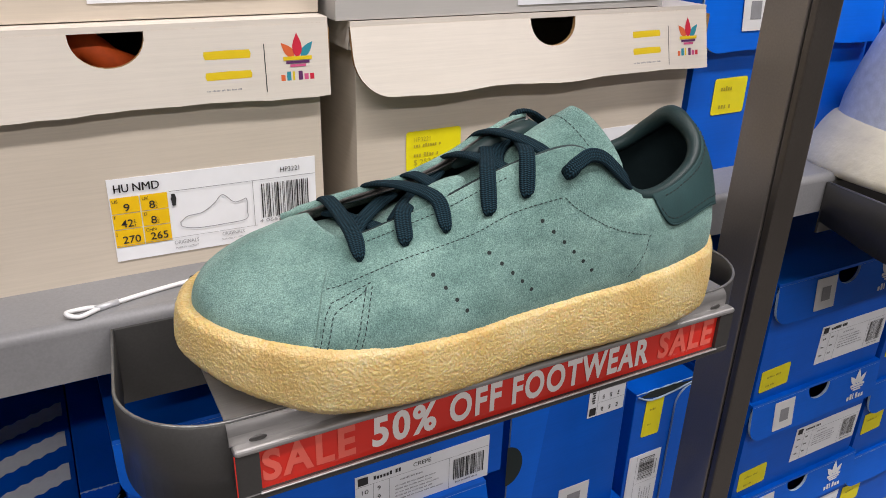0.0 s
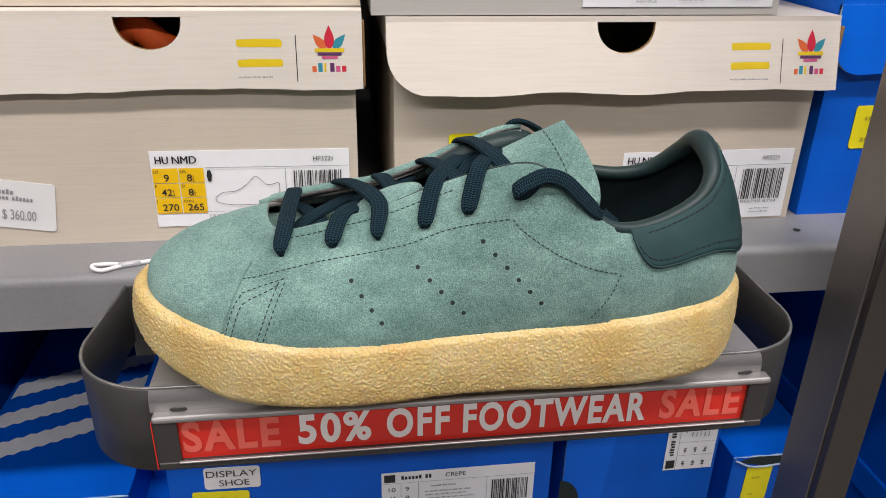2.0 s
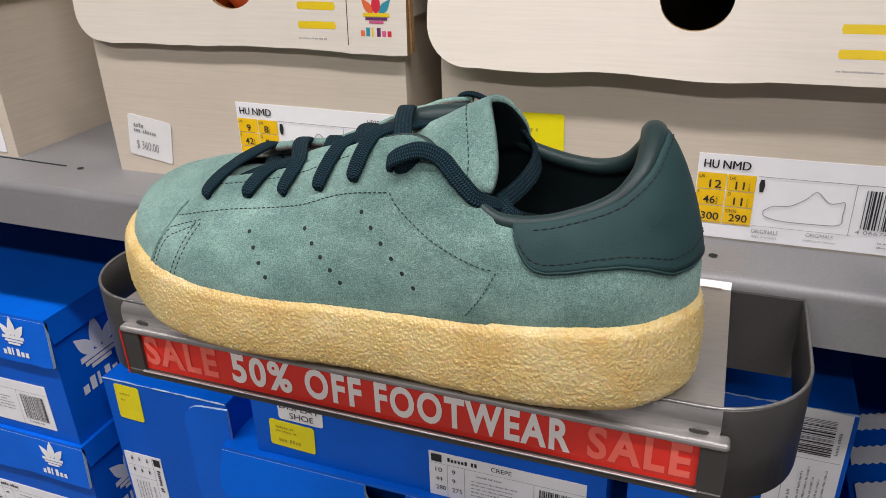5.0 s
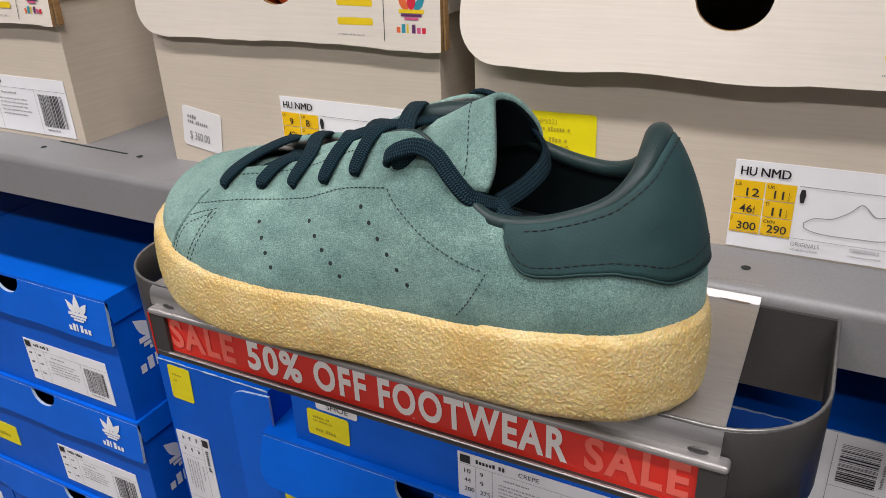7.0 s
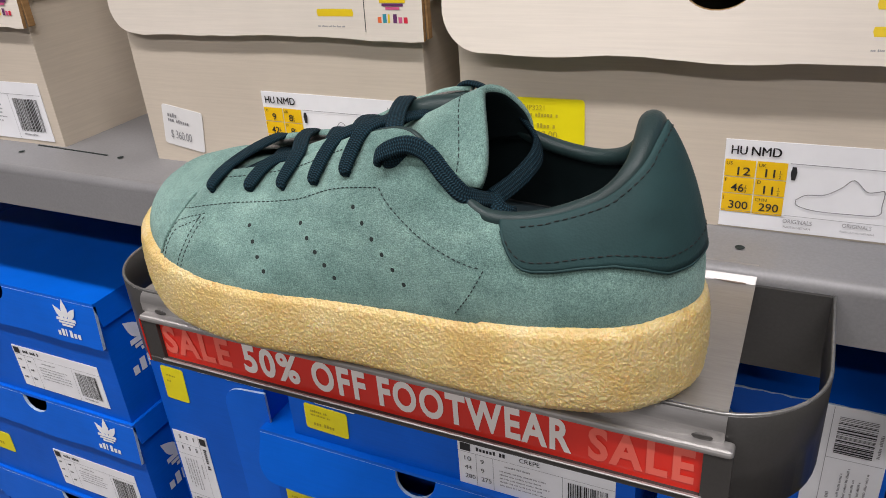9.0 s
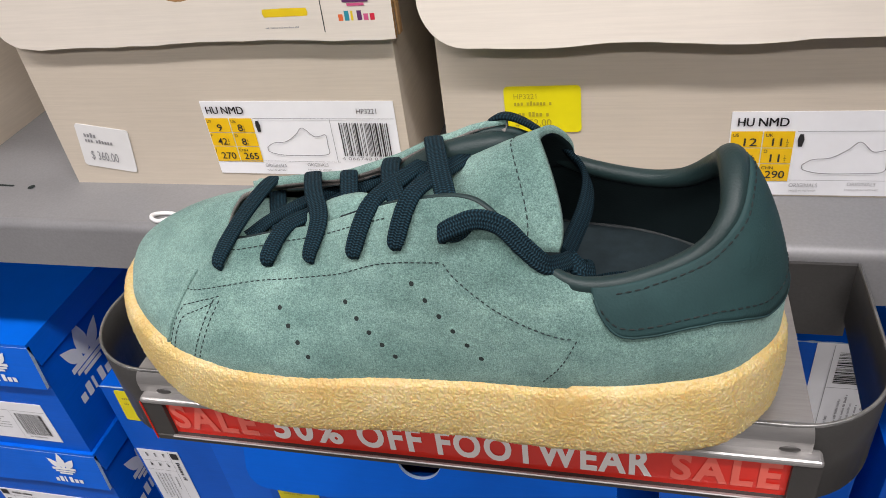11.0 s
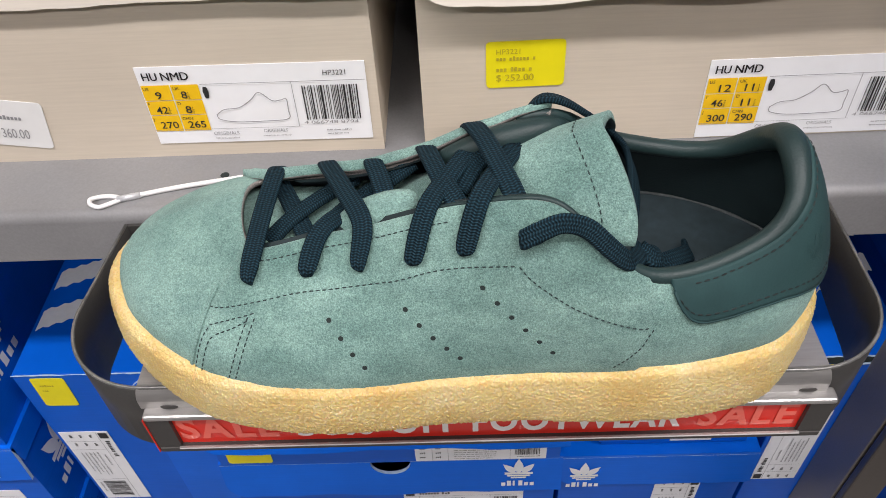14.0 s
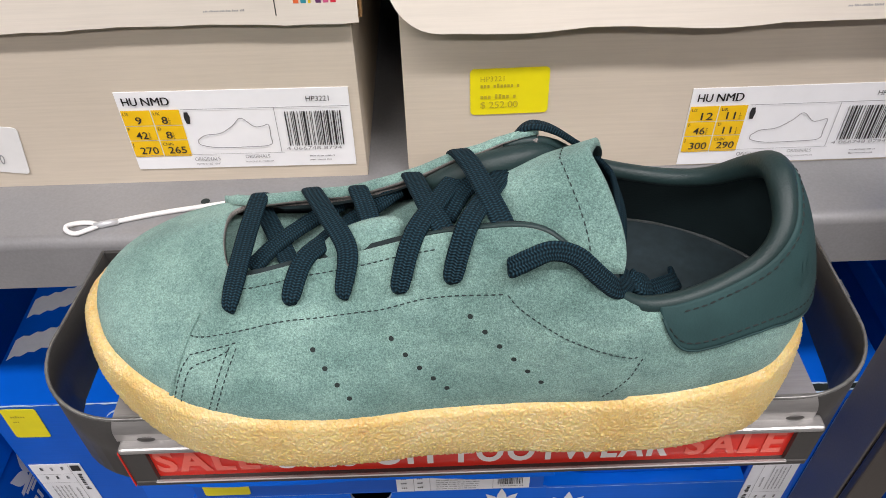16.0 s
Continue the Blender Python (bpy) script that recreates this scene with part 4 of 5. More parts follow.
# ---- the neighbouring bay ----
nb, nbb, nbl, nbat = blue_box(0.5000, 0.165, SHELF_TOP + 0.0002, 0.0980, 0.150, "narrow blue shoe box behind the white display shoe", 62, lean=0.003, hole=False, D=0.3)
nb2, nb2b, nb2l, _ = blue_box(0.6050, 0.165, SHELF_TOP + 0.0002, 0.2600, 0.150, "blue shoe box on the neighbouring shelf", 64, D=0.3)
for i, (z, h, x, w) in enumerate(((0.757, 0.139, 0.5360, 0.1980), (0.628, 0.129, 0.5360, 0.1980), (0.4995, 0.1285, 0.5400, 0.1980))):
    r, b, l, at = blue_box(x, 0.150 - 0.002 * i, z, w, h, "blue cardboard shoe box with size label, stacked in the next bay", 71 + i, lean=0.004)
    blue_label(b, 0.0860, 0.022, 0.1100, 0.046, 75 + i, readable=False)
    price_sticker(b, 0.006, 0.010, 0.042, 0.026, 0.05, YELLOW, [(None, 0.2, 0.6, 0.1, 0.5), (None, 0.2, 0.2, 0.1, 0.4)], FADED_INK)
    code_sticker(l, 0.050 if i == 0 else 0.030, h - 0.040, 0.030, 0.034, at)
for i, (z, h) in enumerate(((0.722, 0.131), (0.611, 0.111), (0.4995, 0.1115))):
    r, b, l, at = blue_box(0.7450, 0.150, z, 0.22, h, "blue cardboard shoe box in the far stack of the next bay", 81 + i, lean=0.004)
    price_sticker(b, 0.008, 0.030, 0.036, 0.030, 0.05, YELLOW, [(None, 0.2, 0.6, 0.1, 0.5)], FADED_INK)


def white_shoe():
    """The heel of a white knitted shoe on a broad cream sole, on its own bracket."""
    root = thing("display_shoe", "white knitted shoe with broad cream sole on its display holder", "shoe", pose(0.5770, 0.0880, 1.0149, 0, 0, -90))
    bm = bmesh.new()
    n = 48
    rings = []
    for z, rx, ry, cx in ((0.0, 0.097, 0.053, 0), (0.003, 0.103, 0.059, 0), (0.009, 0.102, 0.059, 0.0), (0.022, 0.094, 0.052, 0.003), (0.036, 0.086, 0.046, 0.006), (0.044, 0.081, 0.042, 0.008), (0.046, 0.076, 0.039, 0.008)):
        rings.append([bm.verts.new((cx + rx * math.copysign(abs(math.cos(t)) ** 0.8, math.cos(t)), ry * math.sin(t), z)) for t in (2 * math.pi * i / n for i in range(n))])
    for a, b in zip(rings, rings[1:]):
        for j in range(n):
            bm.faces.new((a[j], a[(j + 1) % n], b[(j + 1) % n], b[j])).smooth = True
    bm.faces.new(rings[0][::-1])
    bm.faces.new(rings[-1])
    part("sole", bm, CREAM, root, "broad cream foam sole")
    bm = bmesh.new()
    rings = []
    for z, rx, ry, cx in ((0.042, 0.078, 0.041, 0.008), (0.060, 0.076, 0.040, 0.008), (0.085, 0.071, 0.038, 0.010), (0.105, 0.066, 0.036, 0.012), (0.122, 0.061, 0.034, 0.014), (0.126, 0.056, 0.031, 0.014)):
        rings.append([bm.verts.new((cx + rx * math.cos(t), ry * math.sin(t), z)) for t in (2 * math.pi * i / n for i in range(n))])
    for a, b in zip(rings, rings[1:]):
        for j in range(n):
            bm.faces.new((a[j], a[(j + 1) % n], b[(j + 1) % n], b[j])).smooth = True
    bm.faces.new(rings[-1])
    upper = part("upper", bm, WHITE_KNIT, root, "white knitted upper")

    def at(a, b, d):
        t = a / 0.062
        return (0.008 + (0.0765 + d) * math.sin(t) * (1 - 2.4 * (b - 0.06)), -(0.0404 + d) * math.cos(t) * (1 - 1.9 * (b - 0.06)), b)

    emblem(upper, 0.030, 0.074, 0.030, at, 0.0012, [NAVY], bars=False, label="navy printed three-leaf emblem")
    bm = bmesh.new()
    quad(bm, 0.022, 0.047, 0.028, 0.064, at, 0.0014)
    quad(bm, 0.036, 0.047, 0.042, 0.062, at, 0.0014)
    part("side_tag", bm, PAPER_DULL, upper, "pale side tag with unreadable print")
    return root


white_shoe()


# ---- the display holder ----
holder = thing("display_holder", "grey steel shoe display holder clipped to the shelf with sale sign", "shoe display holder", group="shoe display holders")
PL_TOP = 1.0146
bm = bmesh.new()
prof = [(0.1180, PL_TOP + 0.0062), (0.1140, PL_TOP + 0.0050), (0.1085, PL_TOP), (0.0095, PL_TOP)]
for i in range(1, 7):
    a = math.pi / 2 + i * math.pi / 12
    prof.append((0.0095 + 0.0055 * math.cos(a), PL_TOP - 0.0055 + 0.0055 * math.sin(a)))
prof += [(0.0040, PL_TOP - 0.0105)]
back = [(y + 0.0012 if i > 3 else y, z - 0.0012) for i, (y, z) in enumerate(prof)][::-1]
ring = prof + back
va = [bm.verts.new((-0.0115, y, z)) for y, z in ring]
vb = [bm.verts.new((0.2815, y, z)) for y, z in ring]
for i in range(len(ring)):
    j = (i + 1) % len(ring)
    bm.faces.new((va[i], va[j], vb[j], vb[i])).smooth = 3 <= i < 9
bm.faces.new(va[::-1])
bm.faces.new(vb)
bmesh.ops.recalc_face_normals(bm, faces=bm.faces[:])
part("platform", bm, PLATE, holder, "brushed grey steel platform with rounded front edge")

# dark band round the platform
HALF_L, HALF_R, BY, BZ0 = -0.0515, 0.3165, 0.1088, 0.9680


def band_path(inset):
    r = 0.043 - inset
    y0 = 0.0070
    pts = [(HALF_L + 0.006 + inset, BY)]
    for i in range(13):
        a = math.pi + i * math.pi / 24
        pts.append((HALF_L + inset + r + (r) * math.cos(a), y0 + inset + r + r * math.sin(a)))
    for i in range(13):
        a = 1.5 * math.pi + i * math.pi / 24
        pts.append((HALF_R - inset - r + r * math.cos(a), y0 + inset + r + r * math.sin(a)))
    pts.append((HALF_R - inset, BY))
    return pts


bm = bmesh.new()
outer, inner = band_path(0.0), band_path(0.0016)
cols = []
for (xo, yo), (xi, yi) in zip(outer, inner):
    t = max(0.0, (yo - 0.03) / 0.08)
    low = BZ0 + 0.012 * t
    xm, ym = (xo + xi) / 2, (yo + yi) / 2
    cols.append([bm.verts.new(p) for p in ((xo, yo, low), (xo, yo, PL_TOP - 0.0006), (xm, ym, PL_TOP), (xi, yi, PL_TOP - 0.0006), (xi, yi, low))])
for c0, c1 in zip(cols, cols[1:]):
    for j in range(5):
        bm.faces.new((c0[j], c0[(j + 1) % 5], c1[(j + 1) % 5], c1[j])).smooth = j in (0, 3)
bmesh.ops.recalc_face_normals(bm, faces=bm.faces[:])
part("band", bm, BAND, holder, "dark grey steel band with rounded corners")
# thin tube along the rim, paler than the band
bm = tube([Vector((x, y, PL_TOP - 0.0001)) for x, y in band_path(0.0008)], 0.00085, 6)
part("pale_rim", bm, plain("rim_steel", (0.26, 0.26, 0.25), 0.35, 0.6, 0.25, 400), holder, "paler rim of the band")
part("back_plate", boxmesh((HALF_L + 0.0062, BY - 0.0006, 0.969), (HALF_R - 0.0002, BY + 0.0014, PL_TOP - 0.0005)), BAND, holder)

# sign rail
rail = bmesh.new()
X0, X1, Z0, Z1 = -0.0105, 0.2855, 0.9745, 1.0035
SX0, SX1, SZ0, SZ1 = 0.0, 0.2750, 0.9790, 1.0008
YF = 0.0
block(rail, (X0, YF - 0.0004, SZ1), (X1, 0.0062, Z1 - 0.001), 0.0012, 2)
block(rail, (X0, YF - 0.0004, Z0), (X1, 0.0036, SZ0 - 0.0006), 0.0006, 1)
block(rail, (X0, YF, SZ0 - 0.0006), (SX0, 0.0036, SZ1), 0.0)
block(rail, (SX1, YF, SZ0 - 0.0006), (X1, 0.0036, SZ1), 0.0)
block(rail, (X0, 0.0036, Z0), (X1, 0.0062, SZ1), 0.0)
frame_part = part("sign_rail", rail, RAIL, holder, "dark grey steel sign rail")
part("rail_cap", boxmesh((X0 - 0.0002, YF - 0.0010, Z1 - 0.0030), (X1 + 0.0002, 0.0066, Z1 + 0.0006), 0.0022, 4), PLATE, holder, "bright rounded top edge of the rail")
part("rail_lip", boxmesh((SX0 - 0.001, YF - 0.0012, SZ0 - 0.0012), (SX1 + 0.001, YF + 0.0004, SZ0 - 0.0002), 0.0003, 1), PLATE, holder, "bright lower lip of the sign slot")
for x in (0.001, 0.2735):
    bm = bmesh.new()
    bmesh.ops.create_uvsphere(bm, u_segments=20, v_segments=10, radius=0.0042, matrix=pose(x, 0.0044, PL_TOP - 0.0096) @ Matrix.Diagonal((1, 0.30, 0.42, 1)))
    part("rivet", bm, RAIL, holder, "dark flat rivet", True)
part("red_edge", boxmesh((X0 - 0.0005, YF - 0.0006, Z0 + 0.0005), (X0 - 0.0001, YF + 0.0004, Z1 - 0.002)), SIGN_RED, holder, "red card edge showing at the rail's end")


def sign_at(a, b, d):
    return (a, YF + 0.0022 - d, b)


bm = bmesh.new()
slab(bm, [(SX0 - 0.002, SZ0 - 0.0015), (SX1 + 0.002, SZ0 - 0.0015), (SX1 + 0.002, SZ1 + 0.001), (SX0 - 0.002, SZ1 + 0.001)], 0.0005, lambda a, b, d: sign_at(a, b, -d))
strip = part("sale_strip", bm, SIGN_RED, holder, "red printed sale strip")
def letters(word, x, wide, mat, label):
    """Each letter of a word on the strip as its own piece, 17.4 mm high."""
    vs, fs = lettering(word, 0.02, wide, 0.0007, 0.0, 1.16)
    low, high = min(v[1] for v in vs), max(v[1] for v in vs)
    spans = []
    for f in sorted(fs, key=lambda f: min(vs[i][0] for i in f)):
        a, b = min(vs[i][0] for i in f), max(vs[i][0] for i in f)
        if spans and a < spans[-1][1] - 0.0001:
            spans[-1][1] = max(spans[-1][1], b)
            spans[-1][2].append(f)
        else:
            spans.append([a, b, [f]])
    for _, _, faces in spans:
        bm = bmesh.new()
        made = {}
        for f in faces:
            for i in f:
                if i not in made:
                    made[i] = bm.verts.new(sign_at(x + vs[i][0], 0.9818 + (vs[i][1] - low) * 0.0174 / (high - low), 0.0004))
            bm.faces.new([made[i] for i in f])
        part("letter", bm, mat, strip, label)


for word, x, wide in (("50%", 0.0535, 0.0341), ("OFF", 0.0949, 0.0301), ("FOOTWEAR", 0.1316, 0.0917)):
    letters(word, x, wide, SIGN_WHITE, "bold white letter")
letters("SALE", 0.0012, 0.0440, SIGN_FADED, "pale red letter")
letters("SALE", 0.2304, 0.0419, SIGN_FADED, "pale red letter")

copy_thing(holder, pose(0.5535, 0, 0))

# white security cable with a crimped loop
cable = thing("security_cable", "thin white security cable ending in a crimped loop on the shelf", "cable")
CZ = SHELF_TOP + 0.0016
loop = spline([(-0.0480, 0.1212, CZ), (-0.0530, 0.1230, CZ), (-0.0590, 0.1230, CZ), (-0.0635, 0.1200, CZ + 0.001), (-0.0625, 0.1163, CZ + 0.001), (-0.0580, 0.1150, CZ), (-0.0525, 0.1176, CZ), (-0.0480, 0.1204, CZ)], 60)
part("loop", tube(loop, 0.00125, 8), CABLE, cable)
run = spline([(-0.0485, 0.1208, CZ), (-0.0200, 0.1285, CZ), (0.0150, 0.1352, CZ), (0.0500, 0.1405, CZ), (0.1000, 0.1460, CZ), (0.160, 0.1480, CZ)], 60)
part("lead", tube(run, 0.0013, 8), CABLE, cable)
part("crimp", tube([Vector((-0.0500, 0.1203, CZ)), Vector((-0.0385, 0.1236, CZ))], 0.0018, 10), CRIMP, cable, "clear crimp sleeve")

# ---- the shoe ----
from mathutils.bvhtree import BVHTree

# outline at the top of the sole, heel round by the outer side to the toe and back (x, y)
FOOT = [(.2655, .034), (.2645, .0175), (.2555, .0040), (.2410, -.0070), (.2150, -.0128), (.1930, -.0138), (.1720, -.0132), (.1550, -.0122), (.1360, -.0122), (.1170, -.0130),
        (.0970, -.0150), (.0770, -.0158), (.0540, -.0138), (.0300, -.0075), (.0090, .0055), (-.0060, .0215), (-.0132, .0420), (-.0090, .0620), (.0035, .0795), (.0200, .0895),
        (.0550, .0955), (.0950, .0945), (.1300, .0895), (.1600, .0845), (.1850, .0800), (.2150, .0750), (.2375, .0650), (.2540, .0520)]
# the opening's edge at the same stations: heel, collar, eyestay, throat, and back (x, y, z above 1 m)
RIM = [(.2470, .034, .1172), (.2468, .0220, .1150), (.2435, .0100, .1075), (.2335, .0025, .0985), (.2120, -.0040, .0915), (.1930, -.0065, .0915), (.1770, -.0025, .1025),
       (.1600, .0050, .1160), (.1380, .0110, .1120), (.1170, .0165, .1035), (.0970, .0205, .0940), (.0770, .0222, .0880)]
RIM += [(.0560, .0200, .0843), (.0490, .0255, .0833), (.0455, .0340, .0835), (.0440, .0430, .0845), (.0440, .0520, .0848), (.0450, .0600, .0820), (.0500, .0640, .0810),
        (.0600, .0600, .0850), (.0800, .0555, .0895), (.1050, .0525, .0965), (.1330, .0520, .1085), (.1620, .0545, .1165), (.1860, .0640, .0985), (.2120, .0630, .0925), (.2310, .0570, .0962), (.2435, .0465, .1085)]
NS = len(FOOT)


def cyc(vals, k):
    i = math.floor(k)
    t = k - i
    a, b, c, d = (Vector(vals[(i + j) % NS]) for j in (-1, 0, 1, 2))
    return 0.5 * (2 * b + (c - a) * t + (2 * a - 5 * b + 4 * c - d) * t * t + (3 * b - a - 3 * c + d) * t ** 3)


def sole_top(x):
    xs, zs = (-0.02, 0.0, 0.03, 0.06, 0.10, 0.15, 0.19, 0.23, 0.28), (1.0545, 1.0525, 1.0490, 1.0468, 1.0462, 1.048, 1.051, 1.054, 1.0565)
    return float(np.interp(x, xs, zs))


def rim(k):
    v = cyc(RIM, k)
    return Vector((v.x, v.y, v.z + 1.0))


def section(k, v, off=0.0):
    """The upper's skin at station k, from the sole (v = 0) to the rim (v = 1)."""
    f = cyc(FOOT, k)
    b = Vector((f.x, f.y, sole_top(f.x) - 0.002))
    t = rim(k)
    d = Vector((t.x - b.x, t.y - b.y, 0))
    h = t.z - b.z
    out = -d.normalized()
    toe = max(0.0, 1 - abs((k % NS) - 16) / 3.0)
    wide = min(1.0, d.length / 0.05)
    belly = float(np.interp(k % NS, (0, 3, 5.5, 8, 12.5, 16, 20, 24, 28), (0.0005, 0.0036, 0.0048, 0.0012, 0.0004, 0.0, 0.0008, 0.0025, 0.0010)))
    p1 = b + Vector((0, 0, h * (0.36 + 0.28 * toe))) + out * belly
    p2 = t - d * (0.37 + 0.15 * toe) + out * 0.0035 * (1 - wide) - Vector((0, 0, h * (0.16 - 0.02 * toe)))
    a = 1 - v
    p = b * a ** 3 + p1 * 3 * a * a * v + p2 * 3 * a * v * v + t * v ** 3
    return p


def skin(k, v, off):
    e = 0.02
    du = section(k + e, v) - section(k - e, v)
    dv = section(k, min(1, v + e)) - section(k, max(0, v - e))
    n = dv.cross(du)
    n.normalize()
    c = section(k, v)
    if n.dot(c - Vector((0.12, 0.042, 1.03))) < 0:
        n = -n
    return c + n * off


# the outer panel begins behind the vamp seam and stands a little proud
def seam_x(z):
    return float(np.interp(z, (1.045, 1.053, 1.0607, 1.0688, 1.076, 1.0824), (0.0252, 0.0283, 0.0309, 0.0353, 0.0405, 0.047)))


shoe = thing("display_shoe", "green suede low shoe with navy laces and crepe sole", "shoe")
NU, NV = 336, 34
bm = bmesh.new()
grid = []
for i in range(NU):
    k = NS * i / NU
    row = []
    for j in range(NV + 1):
        v = j / NV
        p = section(k, v)
        lift = 0.0
        if 5 < k < 16:
            lift = 0.0009 * min(1.0, max(0.0, (p.x - seam_x(p.z)) / 0.0016))
            if k > 13.6:
                lift *= max(0.0, (16 - k) / 2.4)
        p = skin(k, v, lift) if lift else p
        w = noise.noise(p * 55) * 0.0007 + noise.noise(p * 140) * 0.00025
        edge = min(1, v * 6, (1 - v) * 5)
        p = p + (p - Vector((0.12, 0.042, 1.04))).normalized() * w * edge
        row.append(bm.verts.new(p))
    grid.append(row)
for i in range(NU):
    for j in range(NV):
        a, b = grid[i], grid[(i + 1) % NU]
        bm.faces.new((a[j], b[j], b[j + 1], a[j + 1])).smooth = True
bmesh.ops.recalc_face_normals(bm, faces=bm.faces[:])
bm.normal_update()
surface = BVHTree.FromBMesh(bm)
upper = part("upper", bm, [SUEDE, RAW], shoe, "muted green suede upper")
sol = upper.modifiers.new("thickness", "SOLIDIFY")
sol.thickness, sol.offset, sol.material_offset_rim, sol.material_offset = 0.0021, -1.0, 1, 1


def on_side(x, z, off=0.0):
    """A place on the outer side seen along y, and the outward normal."""
    hit, n, _, _ = surface.ray_cast(Vector((x, -0.5, z)), Vector((0, 1, 0)))
    if hit is None:
        hit, n, _, _ = surface.find_nearest(Vector((x, 0.0, z)))
    if n.y > 0:
        n = -n
    return hit + n * off, n


# crepe sole: wavy, crumbly side wall
bm = bmesh.new()
SU, SV = 1400, 60
cols = []
for i in range(SU):
    k = NS * i / SU
    f, g = cyc(FOOT, k), cyc(FOOT, k + 0.05)
    tan = (g - f).normalized()
    nrm = Vector((tan.y, -tan.x))
    if nrm.dot(f - Vector((0.12, 0.042))) < 0:
        nrm = -nrm
    top = sole_top(f.x)
    toe = max(0.0, 1 - abs(k - 16) / 4.0)
    heel = max(0.0, 1 - min(k, NS - k) / 3.0)
    base = PL_TOP + 0.0003 + 0.0125 * min(1.0, max(0.0, (0.032 - f.x) / 0.046)) ** 1.5
    col = []
    for j in range(SV + 1):
        v = j / SV
        z = base + (top - base) * v
        reach = 0.0026 + 0.0020 * math.sin(math.pi * min(1, v * 1.05)) ** 0.6 + 0.0034 * toe * (1 - 0.35 * v) + 0.0034 * max(0.0, 1 - abs(k - 18) / 2.8) - 0.0012 * heel
        round_to = 0.16 + 0.22 * toe
        if v < round_to:
            reach -= (0.0040 + 0.0030 * toe) * (1 - v / round_to) ** 2
        if v > 0.9:
            reach -= 0.0022 * ((v - 0.9) / 0.1) ** 2
        p = Vector((f.x + nrm.x * reach, f.y + nrm.y * reach, z))
        rough = noise.noise(p * 90) * 0.0003
        for size, high in ((600, 0.00046), (1050, 0.00030)):
            near, _ = noise.voronoi(p * size)
            rough += high * (min(1.0, (near[1] - near[0]) * 2.2) - 0.5)
        rough *= 0.75 + 0.25 * min(1, (1 - v) * 3)
        p += Vector((nrm.x * rough, nrm.y * rough, (noise.noise(p * 300) * 0.0003 + noise.noise(p * 700) * 0.0003) * (1 if j else 0)))
        col.append(bm.verts.new(p))
    q = Vector((f.x - nrm.x * 0.004, f.y - nrm.y * 0.004, top - 0.0006))
    col.append(bm.verts.new(q))
    cols.append(col)
for i in range(SU):
    a, b = cols[i], cols[(i + 1) % SU]
    for j in range(SV + 1):
        bm.faces.new((a[j], b[j], b[j + 1], a[j + 1])).smooth = True
bm.faces.new([c[0] for c in cols])
bm.faces.new([c[-1] for c in cols][::-1])
bmesh.ops.recalc_face_normals(bm, faces=bm.faces[:])
part("sole", bm, CREPE, shoe, "thick honey-coloured crepe rubber sole with crumbly side")

# lining and insole
bm = bmesh.new()
grid = []
n = 168
for i in range(n):
    k = NS * i / n
    t = rim(k)
    row = []
    for j in range(13):
        v = 1 - j / 12
        p = section(k, max(v, 0.06))
        c = Vector((min(max(p.x, 0.03), 0.22), 0.040, p.z))
        d = Vector((c.x - p.x, c.y - p.y, 0))
        ins = 0.0036 + 0.0016 * math.sin(math.pi * v)
        row.append(bm.verts.new(p + d.normalized() * ins + Vector((0, 0, -0.0006 if j == 0 else 0))))
    grid.append(row)
for i in range(n):
    if 12.6 < NS * i / n < 19.2:
        continue
    for j in range(12):
        a, b = grid[i], grid[(i + 1) % n]
        bm.faces.new((a[j], b[j], b[j + 1], a[j + 1])).smooth = True
bmesh.ops.recalc_face_normals(bm, faces=bm.faces[:])
part("lining", bm, LINING, shoe, "dark green leather lining")
bm = bmesh.new()
pts = []
for i in range(90):
    f = cyc(FOOT, NS * i / 90)
    c = Vector((min(max(f.x, 0.03), 0.235), 0.040))
    pts.append(f + (c - f).normalized() * (0.0042 if f.x > 0.06 else 0.016))
slab(bm, [(p.x, p.y) for p in pts], 0.003, lambda a, b, d: (a, b, 1.0585 + d - 0.003))
insole = part("insole", bm, INSOLE, shoe, "dark grey insole")
border = [Vector((p.x, p.y, 1.0586 + 0.0002 * noise.noise(Vector((p.x, p.y, 0)) * 400))) for p in (pts[(i + 70) % 90] for i in range(41))]
part("insole_edge", tube(border, lambda t: 0.0007 + 0.0003 * math.sin(t * 91) * math.sin(t * 37), 8), plain("frayed_edge", (0.085, 0.095, 0.10), 0.8, var=0.3, scale=600), insole, "pale frayed rim of the insole")

# padded collar roll
def roll_r(t):
    return 0.0032 + 0.0019 * math.exp(-((t - 0.465) / 0.15) ** 2) - 0.0017 * (1 - min(1, t * 7, (1 - t) * 7))


path = []
for i in range(121):
    k = 22.6 + (NS + 6.35 - 22.6) * i / 120
    p = rim(k)
    c = Vector((min(0.212, max(0.19, p.x)), 0.030, p.z))
    path.append(p + (c - p).normalized() * (roll_r(i / 120) - 0.0012) + Vector((0, 0, -0.0008)))
part("collar", tube(path, roll_r, 18), LEATHER, shoe, "padded dark green leather collar roll")
path = [rim(6.2 + 2.9 * i / 60) + Vector((0, 0.0012, -0.0003)) for i in range(61)]
part("eyestay_lining", tube(path, lambda t: 0.0014 - 0.0007 * t, 8), LEATHER, shoe, "thin dark leather edge inside the eyestay")

